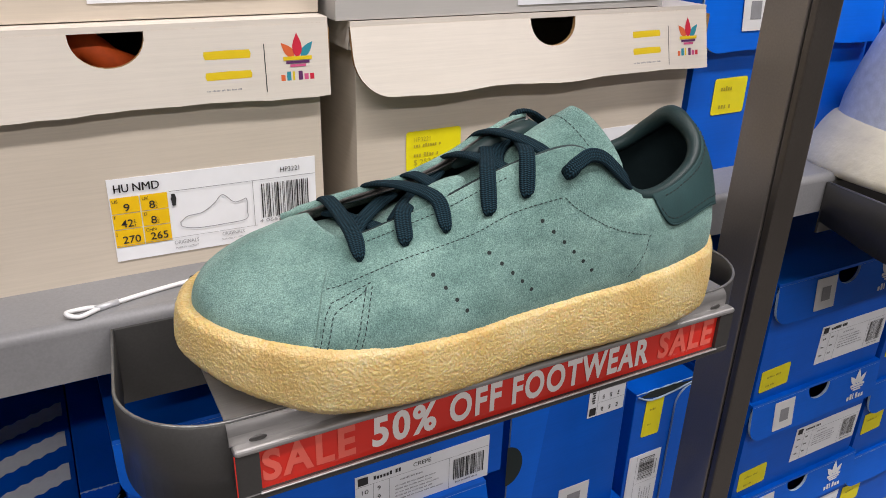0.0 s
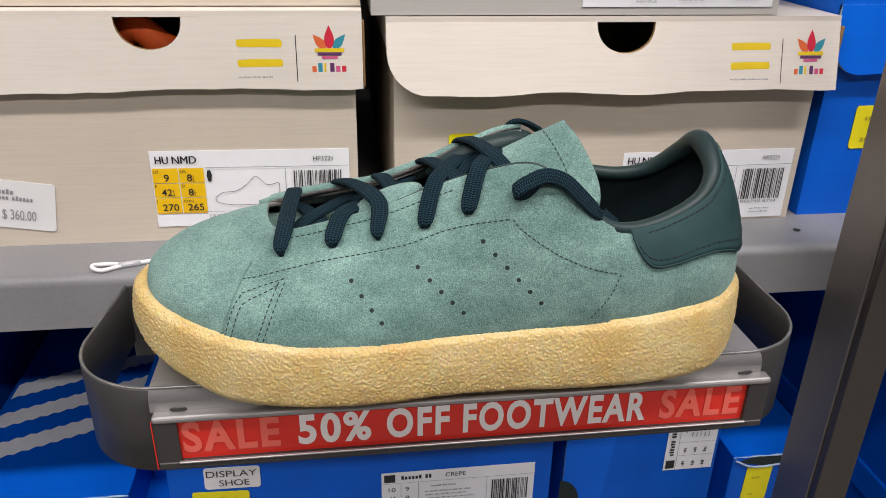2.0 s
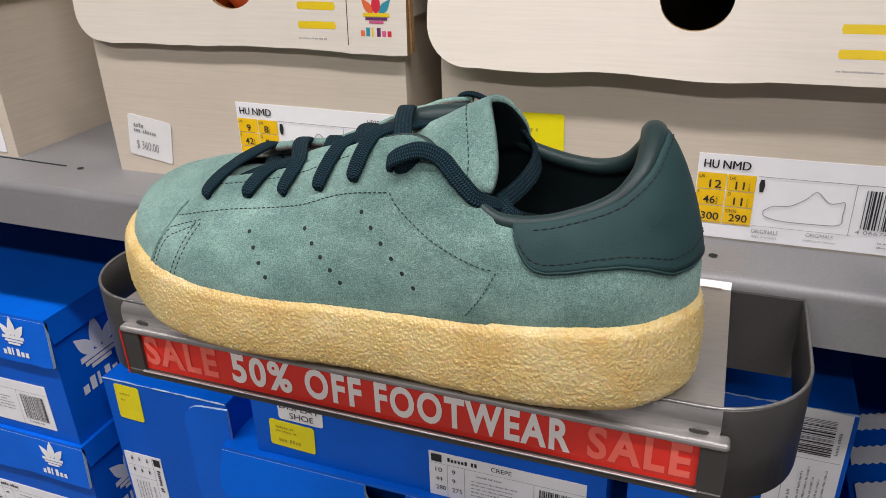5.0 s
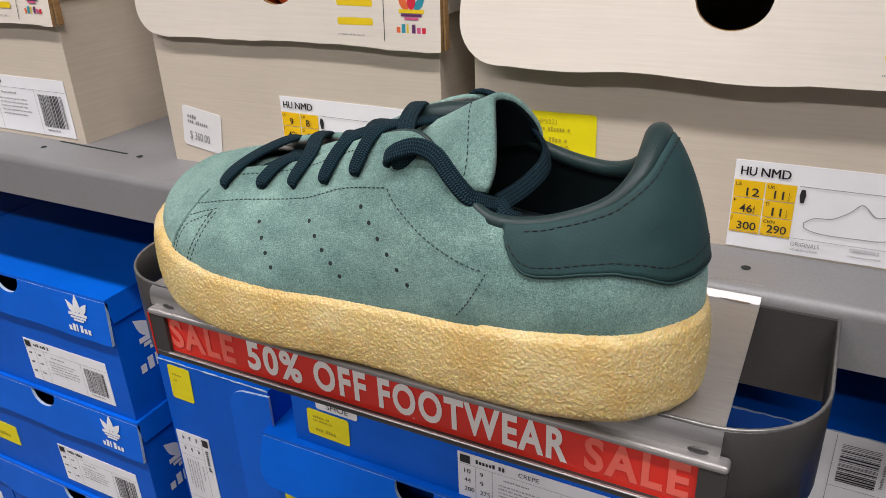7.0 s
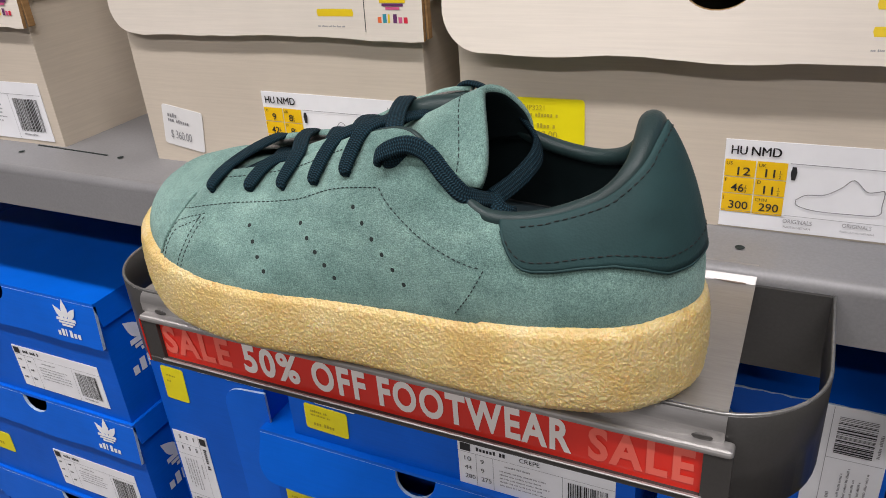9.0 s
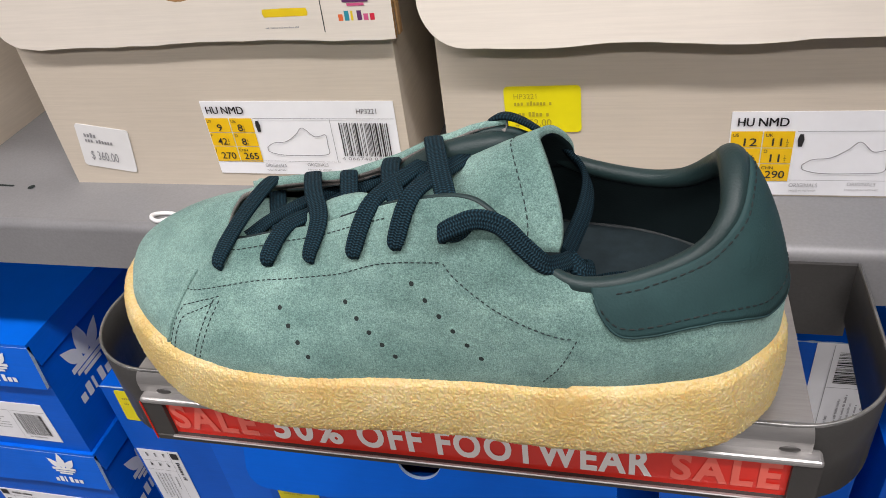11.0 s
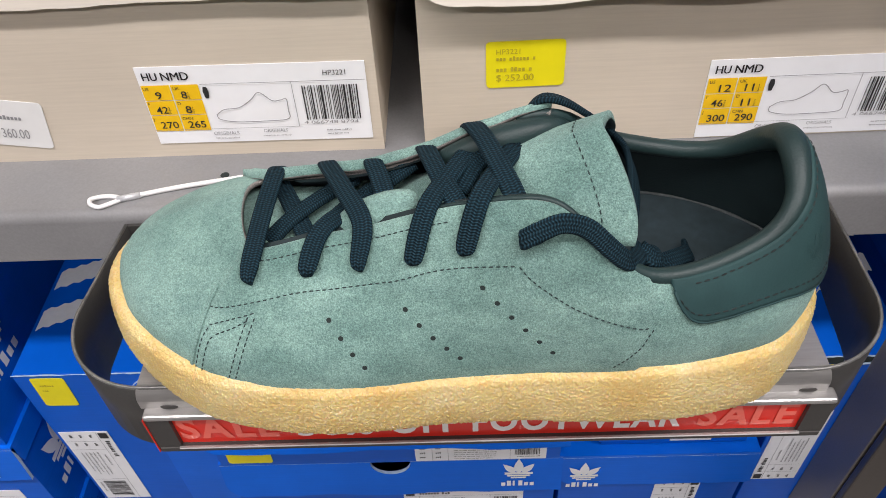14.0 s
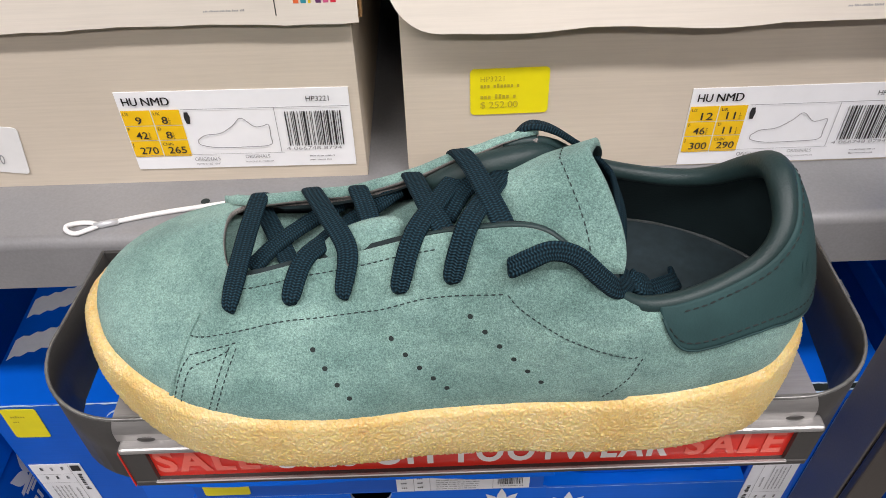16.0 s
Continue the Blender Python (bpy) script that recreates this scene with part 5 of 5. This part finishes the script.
# heel tab
def tab_low(x, far):
    """Height of the tab's lower edge at x along the shoe's side."""
    return float(np.interp(x, (0.1985, 0.2010, 0.2050, 0.2085, 0.2130, 0.2200, 0.2300, 0.2400, 0.2480, 0.2560, 0.2620, 0.2700), (1.092, 1.0850, 1.0785, 1.0757, 1.0750, 1.0756, 1.0775, 1.0785, 1.0768, 1.0728, 1.0725, 1.0745)))


bm = bmesh.new()
nu, nv = 120, 16
rows, low_pts = [], []
for i in range(nu + 1):
    k = -4.72 + 9.42 * i / nu
    far = k < 0
    lo, hi = 0.05, 1.0
    for _ in range(18):
        mid = (lo + hi) / 2
        p = section(k, mid)
        if p.z < tab_low(p.x, far):
            lo = mid
        else:
            hi = mid
    v0 = min(hi, 0.985)
    row = []
    for j in range(nv + 1):
        v = v0 + (1.0 - v0) * j / nv
        row.append(bm.verts.new(skin(k, v, 0.0016 if 0 < i < nu else 0.0006)))
    rows.append(row)
    low_pts.append((k, v0))
for i in range(nu):
    for j in range(nv):
        bm.faces.new((rows[i][j], rows[i + 1][j], rows[i + 1][j + 1], rows[i][j + 1])).smooth = True
bmesh.ops.recalc_face_normals(bm, faces=bm.faces[:])
tab = part("heel_tab", bm, NUBUCK, shoe, "dark green leather heel tab with embossed mark")
sol = tab.modifiers.new("thickness", "SOLIDIFY")
sol.thickness, sol.offset = 0.0018, -1.0


def dashes(points, normals, pitch=0.0025, length=0.0017, rad=0.00025):
    """Short raised thread stitches along a line."""
    bm = bmesh.new()
    run = [0.0]
    for p, q in zip(points, points[1:]):
        run.append(run[-1] + (q - p).length)

    def at(s):
        for i in range(len(run) - 1):
            if run[i + 1] >= s:
                t = (s - run[i]) / max(1e-9, run[i + 1] - run[i])
                return points[i].lerp(points[i + 1], t), normals[i]
        return points[-1], normals[-1]

    s = 0.0
    while s + length < run[-1]:
        (a, na), (b, nb) = at(s), at(s + length)
        tan = (b - a).normalized()
        side = tan.cross(na).normalized()
        quads = []
        for t, k in ((0, 0.35), (0.25, 1.0), (0.75, 1.0), (1, 0.35)):
            c = a.lerp(b, t)
            quads.append([bm.verts.new(c + side * rad * k * x + na * rad * k * y) for x, y in ((-1, -0.4), (-0.6, 0.7), (0.6, 0.7), (1, -0.4))])
        for q0, q1 in zip(quads, quads[1:]):
            for j in range(3):
                bm.faces.new((q0[j], q0[j + 1], q1[j + 1], q1[j])).smooth = True
        s += pitch
    return bm


def side_line(xz, n=60, off=0.0002):
    pts = spline([(x, 0, z) for x, z in xz], n)
    both = [on_side(p.x, p.z, off) for p in pts]
    return [b[0] for b in both], [b[1] for b in both]


def stitch(xz, n=60, **kw):
    p, q = side_line(xz, n)
    part("stitching", dashes(p, q, **kw), THREAD, upper, "dark green thread stitches")


stitch([(.0353, 1.0690), (.0535, 1.0738), (.078, 1.0778), (.1018, 1.0825), (.1252, 1.0912), (.1482, 1.0962)])
stitch([(.1486, 1.0960), (.1529, 1.0915), (.1622, 1.0852), (.1713, 1.0802), (.1823, 1.0762), (.1950, 1.0733)], pitch=0.0023, length=0.0015)
stitch([(.1948, 1.0730), (.1893, 1.0626), (.1825, 1.0530)], 30, pitch=0.0022, length=0.0014, rad=0.00024)
for o in (0.0, 0.0026):
    stitch([(.0272 + o, 1.0485), (.0292 + o, 1.0545), (.0318 + o, 1.0605), (.0350 + o, 1.0648 - o * 0.6)], 30)
    stitch([(.0434 - o, 1.0485), (.0462 - o, 1.0555), (.0496 - o, 1.0632), (.0540 - o, 1.0712)], 30)
    stitch([(.0350 + o, 1.0650 - o * 0.7), (.0446, 1.0686 - o * 0.9), (.0535 - o, 1.0712 - o * 0.8)], 30)
pts, nrm = [], []
for i in range(60):
    k = 12.2 - 3.7 * i / 59
    pts.append(skin(k, 0.90, 0.0012))
    nrm.append((skin(k, 0.90, 0.004) - skin(k, 0.90, 0.0)).normalized())
part("stitching", dashes(pts, nrm), THREAD, upper, "dark green thread stitches")
pts, nrm = [], []
for k, v0 in low_pts[2:-2]:
    v = v0 + (1 - v0) * 0.10 + 0.02
    pts.append(skin(k, min(v, 0.97), 0.0017))
    nrm.append((skin(k, min(v, 0.97), 0.004) - skin(k, min(v, 0.97), 0.0)).normalized())
part("stitching", dashes(pts, nrm, pitch=0.0030, length=0.0021, rad=0.00030), TAB_THREAD, tab, "dark thread stitches along the tab's edge")
pts, nrm = [], []
for i in range(110):
    k = -4.3 + 8.6 * i / 109
    v = next((0.99 - 0.01 * q for q in range(40) if (section(k, 0.99 - 0.01 * q) - rim(k)).length > 0.0024), 0.6)
    pts.append(skin(k, v, 0.0018))
    nrm.append((skin(k, v, 0.004) - skin(k, v, 0.0)).normalized())
part("stitching", dashes(pts, nrm, pitch=0.0030, length=0.0021, rad=0.00030), TAB_THREAD, tab, "dark thread stitches below the collar")

# punched rows of holes
for (xa, za), (xb, zb), count in (((.0808, 1.0706), (.0927, 1.0552), 4), ((.1088, 1.0758), (.1276, 1.0572), 5), ((.1362, 1.0868), (.1608, 1.0608), 6)):
    for i in range(count):
        t = i / (count - 1)
        c, nn = on_side(xa + (xb - xa) * t, za + (zb - za) * t, 0.00012)
        q = nn.to_track_quat("Z", "Y").to_matrix().to_4x4()
        bm = bmesh.new()
        m = Matrix.Translation(c) @ q
        bmesh.ops.create_circle(bm, cap_ends=True, segments=14, radius=0.00102, matrix=m)
        part("perforation", bm, HOLE_SHADE, upper, "small punched hole")
        bm = bmesh.new()
        ring = []
        for a in range(14):
            ang = 2 * math.pi * a / 14
            ring.append([bm.verts.new(m @ Vector((r * math.cos(ang), r * math.sin(ang), h))) for r, h in ((0.00096, 0.0), (0.00130, 0.00030), (0.0020, -0.0003))])
        for a in range(14):
            b = (a + 1) % 14
            for j in range(2):
                bm.faces.new((ring[a][j], ring[b][j], ring[b][j + 1], ring[a][j + 1])).smooth = True
        part("hole_lip", bm, SUEDE, upper)

# embossed mark on the tab
def tab_at(a, b, d):
    return skin(2.1 - a * 60, 0.62 + b * 14, 0.0016 + d)


bm = bmesh.new()
for turn, ca in ((0.7, -0.001), (-0.7, 0.001), (0.0, 0.0)):
    leaf(bm, ca, 0.002, 0.0030, 0.0072, turn, tab_at, 0.00018, 0)
for i in range(3):
    quad(bm, -0.0042 + 0.0007 * i, 0.0014 - 0.0015 * i, 0.0042 - 0.0007 * i, 0.0021 - 0.0015 * i, tab_at, 0.00018)
part("embossed_mark", bm, NUBUCK, tab, "faint embossed mark")
# rolled lower border of the tab
path = [skin(k, v0, 0.0012) for k, v0 in low_pts[1:-1]]
part("tab_border", tube(path, 0.0006, 8), NUBUCK, tab)


# tongue
def tongue(s, t):
    """s: from the throat to the free end; t: -1 outer side to 1 inner side."""
    x = 0.031 + 0.147 * s
    cy = 0.0455 - 0.0130 * s
    half = 0.0215 + 0.0095 * s ** 1.6
    peak = float(np.interp(s, (0, 0.25, 0.5, 0.72, 0.9, 1.0), (1.0755, 1.0785, 1.0870, 1.1055, 1.1200, 1.1270)))
    foot = float(np.interp(s, (0, 0.3, 0.6, 0.85, 1.0), (1.0735, 1.0755, 1.0825, 1.0950, 1.0985)))
    arch = 1 - abs(t) ** (1.75 if t < 0 else 2.1)
    sweep = (0.0150 * abs(t) ** 1.3 - 0.0055 * abs(t) ** 7) * s ** 3
    z = foot + (peak - foot) * arch
    return Vector((x + sweep, cy + half * t, z + 0.0006 * noise.noise(Vector((x * 60, t * 3, 2)))))


bm = bmesh.new()
ns, nt_ = 60, 40
g = [[bm.verts.new(tongue(i / ns, -1 + 2 * j / nt_)) for j in range(nt_ + 1)] for i in range(ns + 1)]
for i in range(ns):
    for j in range(nt_):
        bm.faces.new((g[i][j], g[i + 1][j], g[i + 1][j + 1], g[i][j + 1])).smooth = True
bmesh.ops.recalc_face_normals(bm, faces=bm.faces[:])
bm.normal_update()
if sum(f.normal.z for f in bm.faces) < 0:
    bmesh.ops.reverse_faces(bm, faces=bm.faces[:])
tong = part("tongue", bm, [SUEDE, LINING], shoe, "green suede tongue with dark lining")
sol = tong.modifiers.new("thickness", "SOLIDIFY")
sol.thickness, sol.offset, sol.material_offset = 0.0030, -1.0, 1
pts = [tongue(0.935, -0.96 + 1.8 * i / 50) + Vector((0, 0, 0.0004)) for i in range(51)]
part("stitching", dashes(pts, [Vector((0.2, -0.5, 0.8)).normalized()] * 51, pitch=0.0028, length=0.0018), THREAD, tong, "dark thread stitches across the tongue")

# the inner side's eyestay: a thick suede edge lying over the throat, with a padded leather top
edge = spline([(.0370, .0735, 1.0738), (.0440, .0645, 1.0808), (.0560, .0575, 1.0862), (.0776, .0540, 1.0910), (.0960, .0515, 1.0953), (.1150, .0495, 1.1030), (.1310, .0495, 1.1105), (.1440, .0500, 1.1152), (.1550, .0515, 1.1182), (.1640, .0545, 1.1180)], 90)
bm = bmesh.new()
rows = []
for i, e in enumerate(edge):
    t = i / 90
    wide = 0.0150 * min(1.0, 0.25 + t * 9) * min(1.0, 0.3 + (1 - t) * 8)
    hit, nn, _, _ = surface.find_nearest(e + Vector((0.0, wide, -0.25 * wide)))
    if nn.z < 0:
        nn = -nn
    far = hit + nn * 0.0003
    rows.append([bm.verts.new(e.lerp(far, u) + Vector((0, 0, 0.0042 * math.sin(math.pi * min(1.0, u * 1.25)) + 0.0005 * noise.noise(e * 130 + Vector((0, 0, u)))))) for u in (0, 0.15, 0.35, 0.6, 0.85, 1.0)])
for a, b in zip(rows, rows[1:]):
    for j in range(5):
        bm.faces.new((a[j], b[j], b[j + 1], a[j + 1])).smooth = True
bm.normal_update()
if sum(f.normal.z for f in bm.faces) < 0:
    bmesh.ops.reverse_faces(bm, faces=bm.faces[:])
flap = part("inner_eyestay", bm, [SUEDE, RAW], shoe, "suede eyestay of the inner side with raw grey-brown cut edge")
sol = flap.modifiers.new("thickness", "SOLIDIFY")
sol.thickness, sol.offset, sol.material_offset_rim, sol.material_offset = 0.0042, -1.0, 1, 1
pad = spline([(.1180, .0490, 1.0985), (.1290, .0455, 1.1055), (.1420, .0450, 1.1105), (.1540, .0465, 1.1130), (.1640, .0495, 1.1130), (.1720, .0530, 1.1090)], 50)
part("ankle_pad", tube(pad, lambda t: 0.0008 + 0.0046 * math.sin(math.pi * min(1, max(0, t))) ** 0.6, 14), LEATHER, shoe, "padded dark leather lining at the eyestay's top")
# short suede loop on the tongue that holds the laces
bm = bmesh.new()
mid, along, across, out = Vector((.0985, .0270, 1.0928)), Vector((0.95, 0.05, 0.30)).normalized(), Vector((0.05, 0.72, 0.70)).normalized(), Vector((-0.2, -0.68, 0.70)).normalized()
rings = []
for i in range(7):
    r = i / 6
    rings.append([bm.verts.new(mid + along * 0.0165 * r * math.cos(a) + across * 0.0080 * r * math.copysign(abs(math.sin(a)) ** 0.7, math.sin(a)) + out * 0.0045 * (1 - r * r)) for a in (2 * math.pi * q / 28 for q in range(28 if i else 1))])
for q in range(28):
    bm.faces.new((rings[0][0], rings[1][q], rings[1][(q + 1) % 28])).smooth = True
for a, b in zip(rings[1:], rings[2:]):
    for q in range(28):
        bm.faces.new((a[q], b[q], b[(q + 1) % 28], a[(q + 1) % 28])).smooth = True
bmesh.ops.recalc_face_normals(bm, faces=bm.faces[:])
lobe = part("lace_loop", bm, [SUEDE, RAW], shoe, "small suede loop on the tongue")
sol = lobe.modifiers.new("thickness", "SOLIDIFY")
sol.thickness, sol.offset, sol.material_offset_rim = 0.0016, -1.0, 1

# laces
LW, LT = 0.0076, 0.0026


def lace(points, normals, n=40, w=LW, th=LT, tip=False):
    path = spline(points, n)
    nn = spline(normals, n)
    return part("lace", ribbon(path, w, th, [v.normalized() for v in nn], tip), LACE, shoe, "flat woven navy lace")


UP = Vector((0, -0.45, 0.9))
eye = [(.0520, 1.0785), (.0740, 1.0815), (.0932, 1.0852), (.1136, 1.0917), (.1316, 1.0987)]
holes = []
for x, z in eye:
    p, nn = on_side(x, z, 0.0)
    holes.append((p, nn))
    bm = bmesh.new()
    bmesh.ops.create_circle(bm, cap_ends=True, segments=18, radius=0.0030, matrix=Matrix.Translation(p + nn * 0.0003 + Vector((0, 0, -0.0010))) @ nn.to_track_quat("Z", "Y").to_matrix().to_4x4())
    part("eyelet", bm, HOLE_SHADE, upper, "dark punched eyelet")
FAR = [Vector((.0558, .0585, 1.0872)), Vector((.0776, .0550, 1.0920)), Vector((.0963, .0520, 1.0963)), Vector((.1172, .0492, 1.1043)), Vector((.1351, .0502, 1.1136))]
# straps over the throat, each ending in an eyelet on the outer side
def over_edge(x):
    """The outer eyestay's edge at x, a lace's thickness up."""
    k = min((6.8 + 0.05 * i for i in range(116)), key=lambda q: abs(rim(q).x - x))
    return rim(k) + Vector((0, -0.0006, 0.0022))


def strap(f, h, lift, bend=0.0, hi=0.0):
    p, nn = holes[h]
    r = over_edge(p.x + 0.001)
    a = FAR[f]
    mid = a.lerp(r, 0.5) + Vector((bend, 0, lift))
    lace([a + Vector((-0.001, 0.0075, -0.006)), a + Vector((0, 0.0020, 0.0004 + hi * 0.5)), mid + Vector((0, 0, hi)), r + Vector((0, 0, hi)), p + nn * 0.0022 + Vector((0, 0.0006, 0.0012)), p + nn * 0.0006 + Vector((0, -0.0003, -0.0012)), p - nn * 0.0035 + Vector((0, 0, -0.0012))],
         [Vector((0, 0.8, 0.5)), Vector((0, 0.2, 1)), Vector((0, -0.2, 1)), (nn + Vector((0, 0, 0.7))), nn, nn + Vector((0, 0, -0.3)), Vector((0, -0.2, -1))], tip=True)


def short(h, to, lift=0.0):
    p, nn = holes[h]
    r = over_edge(p.x + 0.004)
    to = Vector(to)
    lace([to, r.lerp(to, 0.5) + Vector((0, 0, lift)), r, p + nn * 0.0022 + Vector((0, 0.0006, 0.0012)), p + nn * 0.0006 + Vector((0, -0.0003, -0.0012)), p - nn * 0.0035 + Vector((0, 0, -0.0012))],
         [Vector((0, 0, 1)), Vector((0, -0.2, 1)), nn + Vector((0, 0, 0.7)), nn, nn + Vector((0, 0, -0.3)), Vector((0, -0.2, -1))], tip=True)


strap(0, 0, 0.0016)
strap(1, 2, 0.0030, hi=0.0008)
short(1, (.0960, .0450, 1.0900))
short(3, (.1340, .0440, 1.1085), 0.001)
short(4, (.1500, .0400, 1.1120), 0.001)


def free_lace(points, normals, **kw):
    lace([Vector(p) for p in points], [Vector(q) for q in normals], **kw)


# crossings below the straps
free_lace([(.0560, .0610, 1.0800), (.0610, .0500, 1.0815), (.0670, .0370, 1.0815), (.0720, .0260, 1.0815)], [(0, 0.1, 1), (0, 0, 1), (0, -0.1, 1), (0, -0.3, 1)])
free_lace([(.0560, .0280, 1.0800), (.0650, .0375, 1.0835), (.0780, .0480, 1.0860), (.0880, .0560, 1.0860)], [(0, -0.1, 1), (0, 0, 1), (0, 0, 1), (0, 0.2, 1)])
free_lace([(.0958, .0590, 1.0915), (.0963, .0525, 1.0966), (.0990, .0440, 1.0970), (.1020, .0340, 1.0950), (.1040, .0270, 1.0920)], [(0, 0.8, 0.4), (0, 0.1, 1), (0, -0.1, 1), (0, -0.2, 1), (0, -0.3, 1)])
free_lace([(.1160, .0570, 1.0985), (.1172, .0497, 1.1046), (.1200, .0380, 1.1078), (.1240, .0260, 1.1080), (.1285, .0175, 1.1060), (.1300, .0150, 1.1010)], [(0, 0.8, 0.4), (0, 0.1, 1), (0, -0.1, 1), (0, -0.3, 1), (0, -0.4, 1), (0, -0.8, 0.6)])
free_lace([(.1338, .0580, 1.1075), (.1351, .0507, 1.1139), (.1385, .0400, 1.1165), (.1430, .0260, 1.1162), (.1475, .0140, 1.1130), (.1490, .0110, 1.1080)], [(0, 0.8, 0.4), (0, 0.1, 1), (0, -0.1, 1), (0, -0.3, 1), (0, -0.5, 1), (0, -0.8, 0.6)])
free_lace([(.1290, .0260, 1.1040), (.1360, .0360, 1.1085), (.1480, .0430, 1.1120), (.1600, .0480, 1.1140)], [(0, -0.2, 1), (0, -0.1, 1), (0, 0, 1), (0, 0.1, 1)])
free_lace([(.0760, .0260, 1.0850), (.0880, .0380, 1.0885), (.1000, .0450, 1.0920), (.1120, .0520, 1.0960)], [(0, -0.2, 1), (0, -0.1, 1), (0, 0, 1), (0, 0.1, 1)])

# loose end looped on the outer side
free_lace([(.1600, .0010, 1.1085), (.1545, -.0020, 1.1070), (.1502, -.0015, 1.1068), (.1496, -.0040, 1.1090), (.1545, -.0040, 1.1122), (.1620, -.0025, 1.1142), (.1700, -.0028, 1.1118), (.1775, -.0050, 1.1050), (.1840, -.0050, 1.0985), (.1885, .0000, 1.0950), (.1915, .0070, 1.0915)],
          [(0.3, -1, -0.4), (-0.2, -1, -0.5), (-1, -0.4, 0), (-0.8, -0.6, 0.5), (-0.2, -0.8, 0.6), (0.0, -0.9, 0.5), (0.2, -0.9, 0.5), (0.3, -0.9, 0.5), (0.4, -0.7, 0.6), (0.6, -0.2, 0.7), (0.7, 0, 0.7)], n=80, w=0.0068)
# the other end, round the tongue's free edge
free_lace([(.1555, .0590, 1.1110), (.1575, .0580, 1.1175), (.1620, .0570, 1.1205), (.1690, .0570, 1.1185), (.1775, .0572, 1.1125), (.1860, .0570, 1.1050), (.1920, .0540, 1.0990), (.1945, .0470, 1.0950), (.1940, .0360, 1.0925), (.1915, .0240, 1.0905), (.1890, .0120, 1.0900)],
          [(-0.8, 0.5, 0.3), (-0.4, 0.3, 0.9), (0, 0.3, 1), (0.3, 0.3, 0.9), (0.4, 0.4, 0.8), (0.6, 0.5, 0.6), (0.8, 0.5, 0.4), (0.9, 0.1, 0.5), (0.8, -0.2, 0.6), (0.8, -0.2, 0.6), (0.8, -0.2, 0.6)], n=90)
free_lace([(.1905, .0060, 1.0930), (.1950, .0035, 1.0900), (.1985, .0060, 1.0870), (.1970, .0110, 1.0845), (.1920, .0130, 1.0830)], [(0.2, -0.6, 0.8), (0.6, -0.5, 0.6), (1, 0, 0.3), (0.8, 0.3, -0.3), (0, 0.3, -1)], n=40, w=0.0066)
free_lace([(.1930, .0180, 1.0680), (.2010, .0150, 1.0745), (.2100, .0190, 1.0735), (.2170, .0280, 1.0660), (.2190, .0360, 1.0610)], [(-0.5, -0.3, 0.8), (-0.1, -0.3, 1), (0.3, -0.2, 1), (0.7, 0, 0.7), (0.9, 0.1, 0.3)], n=40)

# raised edge of the quarter panel along the vamp seam
path = [on_side(p.x, p.z, 0.0003)[0] for p in spline([(.0385, 0, 1.0742), (.0346, 0, 1.0690), (.0300, 0, 1.0605), (.0270, 0, 1.0530), (.0252, 0, 1.0475)], 60)]
part("panel_edge", tube(path, 0.0008, 8), SUEDE, upper, "raised edge of the stitched suede panel")
# scuff on the platform
bm = bmesh.new()
disc(bm, 0.2690, 0.1090, 0.0085, 0.0016, lambda a, b, d: (a, b - (a - 0.269) * 0.12, PL_TOP + 0.0003), 0.0, 24)
part("scuff", bm, plain("brown_scuff", (0.24, 0.19, 0.14), 0.5, 0.3, 0.3, 500), holder, "brownish scuff mark")
